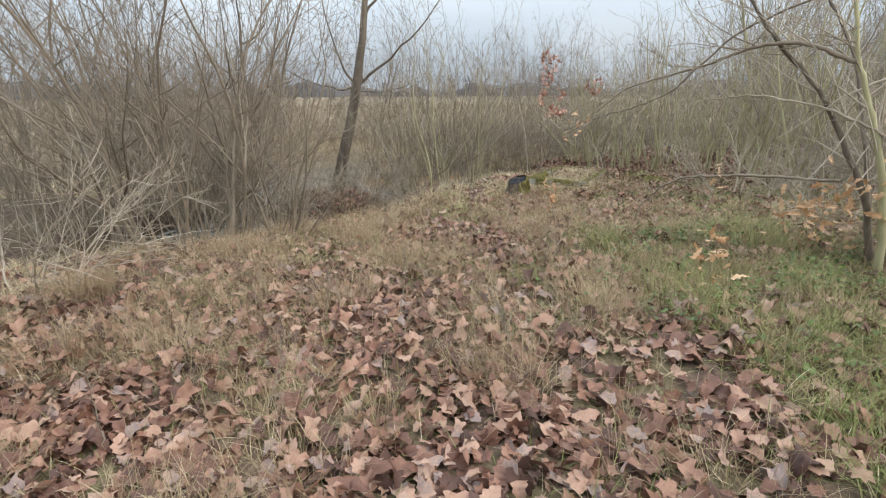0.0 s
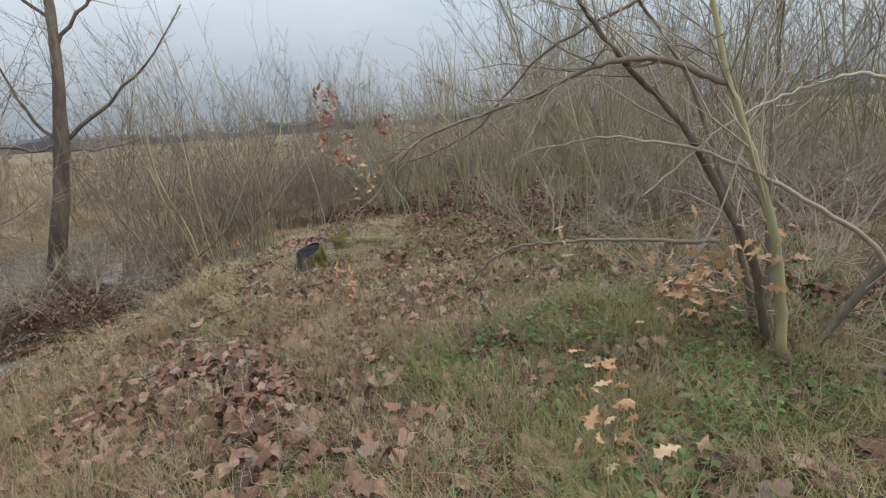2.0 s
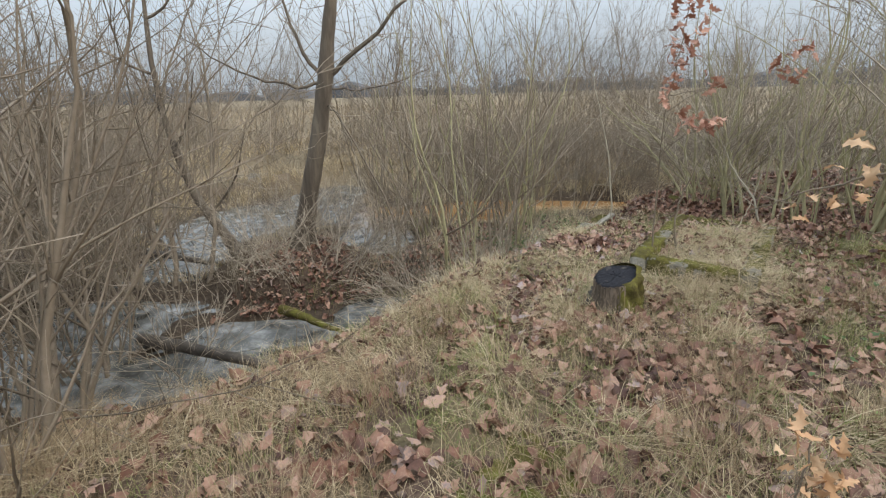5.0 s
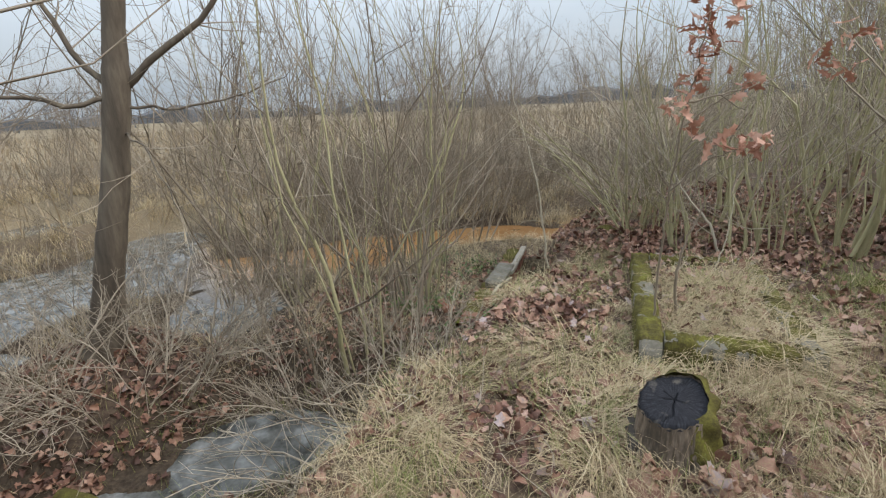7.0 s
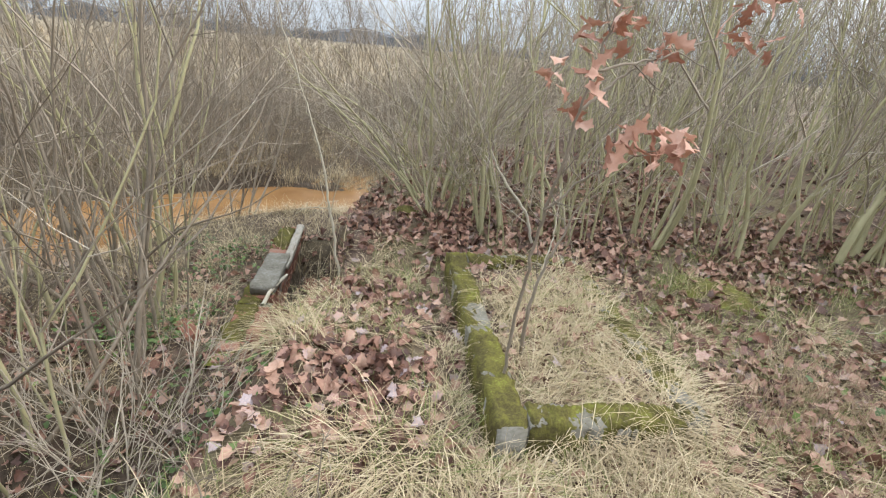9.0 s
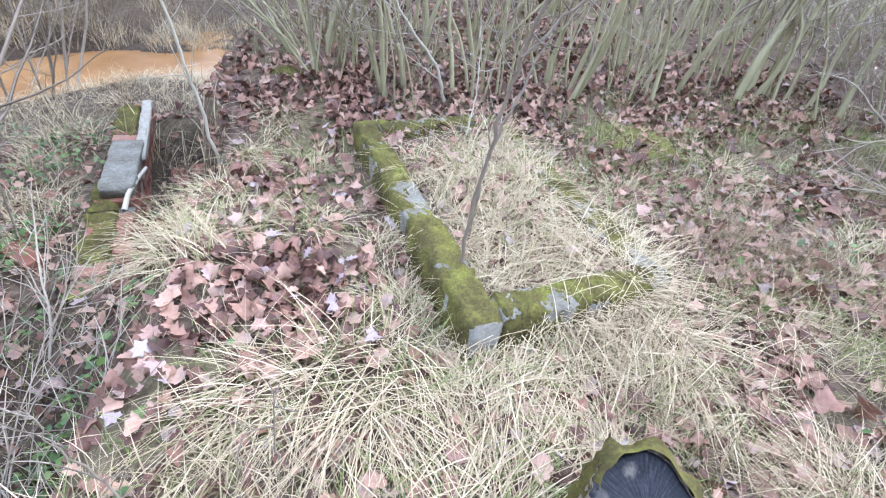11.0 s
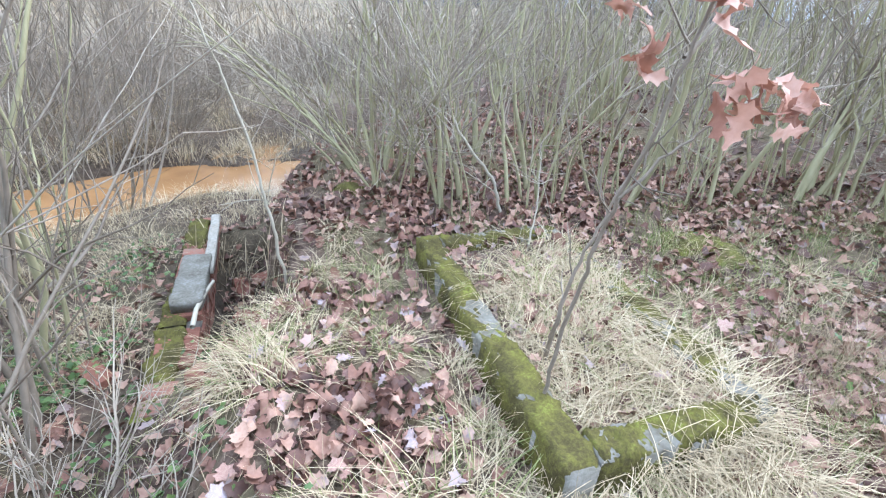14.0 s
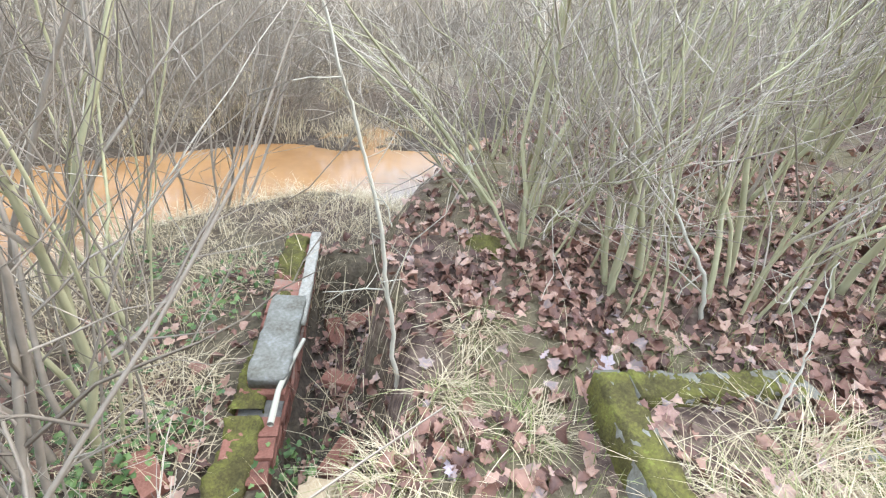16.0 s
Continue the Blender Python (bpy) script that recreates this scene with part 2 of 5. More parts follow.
def ground_mat():
    """Leaf litter, dead grass and moss on soil; wet mud low by the water; russet meadow beyond the stream."""
    m, nt, bsdf, geo = start_mat("woodland_soil", 0.95, 0.15)
    pos = geo.outputs["Position"]
    sep = nt.nodes.new("ShaderNodeSeparateXYZ")
    nt.links.new(pos, sep.inputs[0])
    n1 = noise_node(nt, pos, 1.3, 4)
    n2 = noise_node(nt, pos, 22, 5, 0.7)
    n3 = noise_node(nt, pos, 0.55, 3)
    vor = nt.nodes.new("ShaderNodeTexVoronoi")
    vor.inputs["Scale"].default_value = 16
    nt.links.new(pos, vor.inputs["Vector"])
    litter = ramp_node(nt, [(0.25, (0.035, 0.023, 0.018)), (0.5, (0.085, 0.055, 0.041)), (0.7, (0.16, 0.108, 0.078)), (0.85, (0.24, 0.18, 0.125))])
    nt.links.new(math_node(nt, "ADD", math_node(nt, "MULTIPLY", n2, 0.75), math_node(nt, "MULTIPLY", vor.outputs["Distance"], 0.35)), litter.inputs["Fac"])
    straw = ramp_node(nt, [(0.3, (0.07, 0.053, 0.031)), (0.55, (0.15, 0.118, 0.068)), (0.75, (0.15, 0.142, 0.06))])
    nt.links.new(math_node(nt, "ADD", math_node(nt, "MULTIPLY", n2, 0.6), math_node(nt, "MULTIPLY", n3, 0.4)), straw.inputs["Fac"])
    f = ramp_node(nt, [(0.44, (0, 0, 0)), (0.58, (1, 1, 1))])
    nt.links.new(n1, f.inputs["Fac"])
    near = mix_node(nt, f.outputs["Color"], litter.outputs["Color"], straw.outputs["Color"])
    mudf = ramp_node(nt, [(0.0, (1, 1, 1)), (1.0, (0, 0, 0))])
    nt.links.new(math_node(nt, "ADD", math_node(nt, "MULTIPLY", math_node(nt, "ADD", sep.outputs[2], 0.72), 1.7), math_node(nt, "MULTIPLY", n1, 0.25)), mudf.inputs["Fac"])
    mud = ramp_node(nt, [(0.3, (0.03, 0.022, 0.016)), (0.7, (0.1, 0.073, 0.05))])
    nt.links.new(n2, mud.inputs["Fac"])
    near = mix_node(nt, mudf.outputs["Color"], near, mud.outputs["Color"])
    far = ramp_node(nt, [(0.3, (0.12, 0.092, 0.06)), (0.5, (0.21, 0.165, 0.105)), (0.7, (0.31, 0.25, 0.165))])
    fp = noise_node(nt, pos, 0.06, 5, 0.65)
    nt.links.new(math_node(nt, "ADD", math_node(nt, "MULTIPLY", fp, 0.7), math_node(nt, "MULTIPLY", n2, 0.3)), far.inputs["Fac"])
    ff = math_node(nt, "MULTIPLY", math_node(nt, "SUBTRACT", sep.outputs[1], 15.5), 0.4)
    clampn = nt.nodes.new("ShaderNodeClamp")
    nt.links.new(ff, clampn.inputs["Value"])
    col = mix_node(nt, clampn.outputs[0], near, far.outputs["Color"])
    nt.links.new(col, bsdf.inputs["Base Color"])
    bump(nt, bsdf, math_node(nt, "ADD", n2, vor.outputs["Distance"]), 0.9, 0.02)
    return m


def water_mat():
    """Still shallow water over rust-orange silt, with drifting scum; its pale grey also holds painted sky reflection.
    """
    m, nt, bsdf, geo = start_mat("marsh_water", 0.04, 0.5)
    pos = geo.outputs["Position"]
    sep = nt.nodes.new("ShaderNodeSeparateXYZ")
    nt.links.new(pos, sep.inputs[0])
    n = noise_node(nt, pos, 0.9, 5)
    silt = ramp_node(nt, [(0.3, (0.19, 0.095, 0.036)), (0.55, (0.28, 0.15, 0.06)), (0.75, (0.24, 0.15, 0.08))])
    nt.links.new(n, silt.inputs["Fac"])
    # pale stops: scum, plus some sky reflection painted into the base colour
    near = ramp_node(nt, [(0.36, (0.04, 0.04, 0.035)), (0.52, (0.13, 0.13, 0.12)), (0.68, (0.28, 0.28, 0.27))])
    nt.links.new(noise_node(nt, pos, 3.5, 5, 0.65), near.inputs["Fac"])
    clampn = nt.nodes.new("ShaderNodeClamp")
    # western pools stay grey, standing in for white sky reflection there
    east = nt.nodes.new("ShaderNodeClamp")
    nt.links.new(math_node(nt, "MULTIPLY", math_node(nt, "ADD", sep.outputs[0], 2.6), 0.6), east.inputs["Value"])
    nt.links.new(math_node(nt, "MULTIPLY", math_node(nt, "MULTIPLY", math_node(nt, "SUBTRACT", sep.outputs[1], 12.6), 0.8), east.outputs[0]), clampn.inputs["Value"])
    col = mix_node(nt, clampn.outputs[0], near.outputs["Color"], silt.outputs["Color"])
    nt.links.new(col, bsdf.inputs["Base Color"])
    bsdf.inputs["IOR"].default_value = 1.45
    bump(nt, bsdf, noise_node(nt, pos, 7, 2), 0.04, 0.02)
    return m


M_CUT = stump_mat()
M_STUMP = stump_side_mat()
M_GROUND = ground_mat()
M_WATER = water_mat()

# ---- mesh helpers ----
UP = np.array((0.0, 0.0, 1.0))


def rng_of(seed):
    return np.random.default_rng(seed)


def mesh_of(name, verts, faces, mat, smooth=False):
    """A mesh from vertex rows and faces that all have the same number of corners."""
    verts, faces = np.asarray(verts, dtype=np.float32), np.asarray(faces, dtype=np.int32)
    me = bpy.data.meshes.new(name)
    n, k = faces.shape
    me.vertices.add(len(verts))
    me.vertices.foreach_set("co", verts.ravel())
    me.loops.add(n * k)
    me.loops.foreach_set("vertex_index", faces.ravel())
    me.polygons.add(n)
    me.polygons.foreach_set("loop_start", np.arange(0, n * k, k, dtype=np.int32))
    if smooth:
        me.polygons.foreach_set("use_smooth", np.ones(n, dtype=bool))
    me.update(calc_edges=True)
    me.materials.append(mat)
    return me


def part_mesh(name, me, parent, label=""):
    ob = new(name, me)
    ob.parent = parent
    return tagged(ob, label)


def part(name, bm, mat, parent, label="", smooth=False):
    """Links a bmesh as one mesh object under a thing or a part."""
    me = bpy.data.meshes.new(name)
    bmesh.ops.recalc_face_normals(bm, faces=bm.faces)
    if smooth:
        for f in bm.faces:
            f.smooth = True
    bm.to_mesh(me)
    bm.free()
    me.materials.append(mat)
    return part_mesh(name, me, parent, label)


def ease(a, b, x):
    t = np.clip((x - a) / (b - a), 0, 1)
    return t * t * (3 - 2 * t)


WAVES = rng_of(3).normal(size=(40, 3))


def waves(x, y, size, pick=0):
    """Smooth unevenness of about -1 to 1 with bumps of that size, in metres."""
    out = 0
    for k in range(7):
        a, b, c = WAVES[(pick * 7 + k) % 40]
        out = out + np.sin((a * x + b * y) * 3.0 / size + c * 5)
    return out / 4.0


# ---- the lie of the land ----
WATER = -0.9
CREST_Y = np.array([-30, -3, 2, 3.5, 4.5, 5.3, 5.7, 6.2, 6.9, 7.75, 8.35, 8.85, 9.25, 10.0, 10.9, 11.5, 11.9, 12.6, 15, 40])
CREST_X = np.array([-16, -10, -7.5, -6.0, -4.5, -3.1, -2.3, -1.5, -0.85, -0.25, 0.12, 0.82, 1.28, 1.8, 2.55, 3.3, 4.4, 6.5, 10, 40])
AXIS = np.array((0.561, 0.828))      # the way the grave and the brick wall run
CROSS = np.array((0.828, -0.561))
WALL_FROM = np.array((1.22, 10.02))
PIT_FROM, PIT_TO = np.array((1.72, 10.12)), np.array((2.62, 11.45))


def seg_dist(x, y, a, b):
    d = b - a
    t = np.clip(((x - a[0]) * d[0] + (y - a[1]) * d[1]) / (d @ d), 0, 1)
    return np.hypot(x - a[0] - t * d[0], y - a[1] - t * d[1])


POOLS = ((-0.8, 9.4, 0.5, 0.4), (-2.1, 8.9, 0.8, 0.3), (-4.2, 11.4, 0.9, 0.75), (-4.6, 13.8, 1.2, 1.7), (-1.5, 12.8, 0.65, 0.75), (-4.4, 8.9, 1.0, 0.9),
         (0.3, 12.7, 0.7, 0.3), (-3.4, 16.0, 1.2, 2.2), (-6.5, 19.0, 2.0, 2.0))
STREAM = (((-3.5, 14.2), (0.5, 14.6), 0.6), ((0.5, 14.4), (3.2, 14.3), 1.0), ((3.2, 14.2), (4.9, 13.5), 0.75), ((5.0, 13.55), (6.4, 13.6), 0.3))


def ground_z(x, y):
    x, y = np.asarray(x, dtype=float), np.asarray(y, dtype=float)
    d = (x - np.interp(y, CREST_Y, CREST_X)) * 0.8 + 0.1 * waves(x, y, 1.2, 1)
    high = 0.05 + 0.047 * (np.clip(x, -4, 8) - 0.6) + 0.035 * waves(x, y, 0.9, 2) + 0.015 * waves(x, y, 0.25, 3)
    high = high - 0.07 * np.exp(-((x - 2.0) ** 2 + (y - 9.7) ** 2) / 0.6)
    high = high + 0.3 * ease(6.9, 3.2, y)      # the trail comes down from a low rise
    gx, gy = (x - 2.55), (y - 8.55)
    al, ac = gx * AXIS[0] + gy * AXIS[1], gx * CROSS[0] + gy * CROSS[1]
    high = high + 0.07 * ease(0.5, 0.4, np.abs(ac)) * ease(0.9, 0.75, np.abs(al))
    low = -0.86 + 0.09 * waves(x, y, 1.1, 4) + 0.03 * waves(x, y, 0.3, 5)
    shelf = ease(2.3, 1.2, np.hypot(x - 1.2, y - 11.2)) + ease(1.6, 0.9, np.hypot(x - 2.6, y - 12.2))
    low = low + (-0.5 - low) * np.clip(shelf, 0, 1)
    isle = ease(1.2, 0.45, np.hypot((x + 2.2) * 0.8, y - 10.55))
    low = low + (-0.42 + 0.05 * waves(x, y, 0.5, 1) - low) * isle
    left = ease(-4.6, -6.0, x + 0.3 * waves(x, y, 2, 2)) * ease(13, 10, y)
    low = low + (-0.45 - low) * left
    back = ease(15.2, 17.0, y + 0.4 * waves(x, y, 2, 3) + np.clip(x - 5, 0, 4) * 0.6)
    low = low + (-0.42 + 0.08 * waves(x, y, 2.5, 1) - low) * back
    for px, py, rx, ry in POOLS:
        k = ease(1.25, 0.7, np.hypot((x - px) / rx, (y - py) / ry))
        low = low + (-1.15 - low) * k
    for a, b, w in STREAM:
        k = ease(1.35, 0.75, seg_dist(x, y, np.array(a), np.array(b)) / w)
        low = low + (-1.2 - low) * k
    z = low + (high - low) * ease(-0.75, 0.1, d)
    pit = ease(0.34, 0.14, seg_dist(x, y, PIT_FROM, PIT_TO) + 0.05 * waves(x, y, 0.4, 4))
    z = z + (-0.78 - z) * pit
    far = ease(25, 160, np.hypot(x, y))
    return z + (0.1 - z) * far


def lines(lo, hi, step, reach, grow=1.22):
    mid = list(np.arange(lo, hi + step / 2, step))
    s, a, b = step, [lo], [mid[-1]]
    while b[-1] - mid[-1] < reach:
        s *= grow
        b.append(b[-1] + s)
        a.append(a[-1] - s)
    return np.array(a[:0:-1] + mid + b[1:])


def build_ground():
    xs, ys = lines(-6.5, 8.0, 0.09, 1500), lines(-1.5, 17.0, 0.09, 1500)
    X, Y = np.meshgrid(xs, ys)
    Z = ground_z(X, Y)
    w, h = len(xs), len(ys)
    i = (np.arange(h - 1)[:, None] * w + np.arange(w - 1)[None, :]).ravel()
    faces = np.stack([i, i + 1, i + w + 1, i + w], 1)
    ob = new("ground", mesh_of("ground", np.stack([X, Y, Z], -1).reshape(-1, 3), faces, M_GROUND, True))
    return tagged(ob, "leaf-littered grassy ground sloping to a marshy ditch", "ground", kind="structure")


GROUND = build_ground()


def build_water():
    xs, ys = np.linspace(-40, 12, 53), np.linspace(6.5, 22.5, 33)
    X, Y = np.meshgrid(xs, ys)
    w, h = len(xs), len(ys)
    i = (np.arange(h - 1)[:, None] * w + np.arange(w - 1)[None, :]).ravel()
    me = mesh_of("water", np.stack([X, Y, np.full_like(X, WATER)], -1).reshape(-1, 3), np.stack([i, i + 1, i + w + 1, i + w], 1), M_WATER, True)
    tagged(new("water", me), "still rust-orange marsh water reflecting a pale sky", "water", kind="structure")


build_water()


# ---- tubes, blades and leaves ----
class Tubes:
    """Collects tapered round stems, each a row of points with a radius each."""

    def __init__(self, sides=4):
        self.sides, self.v, self.f, self.n = sides, [], [], 0

    def add(self, P, R):
        P, R = np.asarray(P, dtype=float), np.asarray(R, dtype=float)
        k, s = len(P), self.sides
        T = np.gradient(P, axis=0)
        T /= np.linalg.norm(T, axis=1)[:, None] + 1e-9
        ref = np.array((1.0, 0, 0)) if abs(T[0, 0]) < 0.8 else np.array((0, 1.0, 0))
        A = np.cross(T, ref)
        A /= np.linalg.norm(A, axis=1)[:, None] + 1e-9
        B = np.cross(T, A)
        ang = np.arange(s) * 2 * np.pi / s
        ring = P[:, None] + R[:, None, None] * (np.cos(ang)[None, :, None] * A[:, None] + np.sin(ang)[None, :, None] * B[:, None])
        self.v.append(ring.reshape(-1, 3))
        i = (np.arange(k - 1)[:, None] * s + np.arange(s)[None, :]).ravel()
        j = (np.arange(k - 1)[:, None] * s + (np.arange(s)[None, :] + 1) % s).ravel()
        self.f.append(np.stack([i, j, j + s, i + s], 1) + self.n)
        self.n += k * s

    def mesh(self, name, mat):
        return mesh_of(name, np.concatenate(self.v), np.concatenate(self.f), mat, True)


def unit(v):
    return v / (np.linalg.norm(v) + 1e-9)


def wander(r, start, way, length, k, bend=0.15, lift=0.0):
    """A row of points that grows from start along way, wavering."""
    P, d = [np.array(start, dtype=float)], unit(np.array(way, dtype=float))
    for _ in range(k - 1):
        d = unit(d + r.normal(size=3) * bend + UP * lift)
        P.append(P[-1] + d * length / (k - 1))
    return np.array(P)


def sprigs(r, tubes, P, R, count, length, lo=0.25, spread=0.9, sub=2, lift=0.06, k=4):
    """Side shoots along a stem, with shorter ones on them."""
    for _ in range(count):
        u = lo + (1 - lo) * r.random() ** 0.8
        i = min(int(u * (len(P) - 1)), len(P) - 2)
        w = u * (len(P) - 1) - i
        p, rad = P[i] * (1 - w) + P[i + 1] * w, R[i] * (1 - w) + R[i + 1] * w
        d = unit(unit(P[i + 1] - P[i]) + r.normal(size=3) * spread * 0.6)
        l = length * (0.4 + 0.8 * r.random()) * (1.15 - 0.6 * u)
        Q = wander(r, p, d, l, k, 0.16, lift)
        q = np.linspace(min(max(0.45 * rad, 0.003), 0.0065), 0.0016, k)
        tubes.add(Q, q)
        for _ in range(sub):
            m = r.integers(1, k)
            S = wander(r, Q[m], unit(unit(Q[m] - Q[m - 1]) + r.normal(size=3) * 0.5), l * (0.25 + 0.35 * r.random()), 3, 0.12, lift)
            tubes.add(S, np.linspace(0.0022, 0.0013, 3))


def blades_arrays(r, base, length, width, lean, droop, az=None, segs=4, up=None):
    """Grass blades as bent tapering strips."""
    n = len(base)
    az = r.random(n) * 2 * np.pi if az is None else az
    s = np.linspace(0, 1, segs + 1)[None, :]
    hx = length[:, None] * (lean[:, None] * s + droop[:, None] * s ** 2)
    hz = length[:, None] * (np.sqrt(np.clip(1 - lean ** 2, 0.05, 1))[:, None] * s - 0.75 * droop[:, None] * s ** 2)
    d = np.stack([np.cos(az), np.sin(az)], 1)
    side = np.stack([-np.sin(az), np.cos(az)], 1) * width[:, None]
    c = np.empty((n, segs + 1, 3))
    c[..., :2] = base[:, None, :2] + d[:, None] * hx[..., None]
    c[..., 2] = base[:, None, 2] + hz
    floor = ground_z(c[..., 0], c[..., 1]) + 0.006
    c[..., 2] = np.maximum(c[..., 2], floor)
    c[:, 0, 2] = base[:, 2] - 0.01
    v = np.empty((n, 2 * segs + 1, 3))
    taper = (1 - s[0, :-1] * 0.75)
    off = side[:, None] * taper[None, :, None] * 0.5
    v[:, 0:2 * segs:2] = c[:, :-1]
    v[:, 1:2 * segs:2] = c[:, :-1]
    v[:, 0:2 * segs:2, :2] -= off
    v[:, 1:2 * segs:2, :2] += off
    v[:, 2 * segs] = c[:, -1]
    f = []
    for i in range(segs - 1):
        f += [(2 * i, 2 * i + 1, 2 * i + 3), (2 * i, 2 * i + 3, 2 * i + 2)]
    f.append((2 * segs - 2, 2 * segs - 1, 2 * segs))
    f = np.array(f)[None] + (np.arange(n) * (2 * segs + 1))[:, None, None]
    return v.reshape(-1, 3), f.reshape(-1, 3)


def stuff_mesh(name, chunks, mat, label, category):
    vs, fs, n = [], [], 0
    for v, f in chunks:
        vs.append(v)
        fs.append(f + n)
        n += len(v)
    ob = new(name, mesh_of(name, np.concatenate(vs), np.concatenate(fs), mat, True))
    return tagged(ob, label, category, kind="stuff")


def oak_leaf(rows=6):
    """A lobed oak leaf one unit long, folded a little along its rib: vertices and triangles."""
    v, f = [], []
    for i in range(rows):
        u = i / (rows - 1)
        w = 0.29 * math.sin(math.pi * u ** 0.8) ** 0.7 * (0.8 + 0.24 * math.cos(i * math.pi)) if 0 < i < rows - 1 else 0.02
        v += [(-w, u, 0.10 * w), (0, u, 0), (w, u, 0.10 * w)]
    for i in range(rows - 1):
        a = 3 * i
        for b in (a, a + 1):
            f += [(b, b + 1, b + 4), (b, b + 4, b + 3)]
    return np.array(v), np.array(f)


def fine_oak_leaf():
    """A round-lobed oak leaf one unit long, wavy and folded along its rib."""
    v, f, rows = [], [], 17
    for i in range(rows):
        u = i / (rows - 1)
        body = 0.27 * math.sin(math.pi * u ** 0.75) ** 0.8 if 0 < i < rows - 1 else 0.01
        w = body * (0.72 + 0.34 * math.cos(2 * math.pi * u * 3.6 + 2.6)) + 0.008
        lag = 0.03 * math.sin(2 * math.pi * u * 3.6)
        v += [(-w, u + lag, 0.16 * w + 0.02 * math.sin(9 * u)), (-0.4 * w, u, 0.03 * math.sin(7 * u)), (0, u, 0), (0.4 * w, u, 0.03 * math.cos(8 * u)), (w, u + lag, 0.16 * w + 0.02 * math.cos(11 * u))]
    for i in range(rows - 1):
        for k in range(4):
            b = 5 * i + k
            f += [(b, b + 1, b + 6), (b, b + 6, b + 5)]
    return np.array(v), np.array(f)


def maple_leaf():
    """A five-pointed leaf one unit long as a fan from its heart."""
    tips = [(-90, 0.14), (-60, 0.4), (-34, 0.36), (-10, 0.56), (18, 0.4), (42, 0.58), (62, 0.4), (90, 0.66),
            (118, 0.42), (138, 0.56), (160, 0.38), (190, 0.55), (214, 0.36), (242, 0.4)]
    v = [(0, 0.36, 0)] + [(r * math.cos(radians(a)), 0.36 + r * math.sin(radians(a)), 0) for a, r in tips]
    n = len(tips)
    return np.array(v), np.array([(0, 1 + i, 1 + (i + 1) % n) for i in range(n)])


def curl(v, a, b, c):
    """Bends a flat leaf: across, along and with a twist."""
    w = v.copy()
    w[:, 2] += a * v[:, 0] ** 2 + b * (v[:, 1] - 0.5) ** 2 + c * v[:, 0] * (v[:, 1] - 0.5)
    return w


def turns(r, n, tilt):
    """Random turns about z, then a tilt: n matrices."""
    az, ti, ta = r.random(n) * 2 * np.pi, np.abs(r.normal(size=n)) * tilt, r.random(n) * 2 * np.pi
    ca, sa = np.cos(az), np.sin(az)
    Z = np.zeros((n, 3, 3))
    Z[:, 0, 0], Z[:, 0, 1], Z[:, 1, 0], Z[:, 1, 1], Z[:, 2, 2] = ca, -sa, sa, ca, 1
    ax = np.stack([np.cos(ta), np.sin(ta), np.zeros(n)], 1)
    K = np.zeros((n, 3, 3))
    K[:, 0, 2], K[:, 1, 2], K[:, 2, 0], K[:, 2, 1] = ax[:, 1], -ax[:, 0], -ax[:, 1], ax[:, 0]
    I = np.eye(3)[None]
    rot = I + np.sin(ti)[:, None, None] * K + (1 - np.cos(ti))[:, None, None] * (K @ K)
    return rot @ Z


def scatter(r, template, place, size, tilt, bends=0.7):
    """Copies of a leaf template joined, in a handful of curls."""
    out = []
    pick = r.integers(0, 6, len(place))
    for k in range(6):
        sel = place[pick == k]
        if not len(sel):
            continue
        v, f = template
        v = curl(v, *(r.normal(size=3) * bends))
        v = v - v.mean(0)
        M = turns(r, len(sel), tilt)
        w = np.einsum("nij,vj->nvi", M, v) * size[pick == k][:, None, None] + sel[:, None]
        g = f[None] + (np.arange(len(sel)) * len(v))[:, None, None]
        out.append((w.reshape(-1, 3), g.reshape(-1, 3)))
    return out


def lobed_leaf():
    """A flat round-lobed leaf one unit long as a fan from its middle, for the litter."""
    n, v = 18, [(0, 0.5, 0)]
    for i in range(n):
        a = 2 * math.pi * i / n
        r = 1 + (0.2 if i % 2 else -0.22) * abs(math.sin(a)) ** 0.5
        v.append((0.31 * r * math.sin(a) * (1.1 - 0.25 * math.cos(a)), 0.5 - 0.5 * math.cos(a) * (1 if i % 9 else 1.06), 0.05 * abs(math.sin(a))))
    return np.array(v), np.array([(0, 1 + i, 1 + (i + 1) % n) for i in range(n)])


LOBED = lobed_leaf()
OAK, FINE_OAK, MAPLE = oak_leaf(), fine_oak_leaf(), maple_leaf()
# the line walked, for keeping growth clear of it
TRAIL = np.array([(-0.3, -1.5), (-0.18, -0.3), (0.3, 0.9), (0.67, 1.9), (0.6, 3.1), (0.0, 5.4), (0.1, 6.4), (0.5, 7.4), (0.62, 7.7), (0.85, 8.1), (1.12, 9.0)])


def trail_dist(x, y):
    return np.min([seg_dist(x, y, a, b) for a, b in zip(TRAIL[:-1], TRAIL[1:])], axis=0)


def on_ground(x, y, up=0.0):
    return np.stack([x, y, ground_z(x, y) + up], -1)

# ---- grave kerb of weathered concrete ----


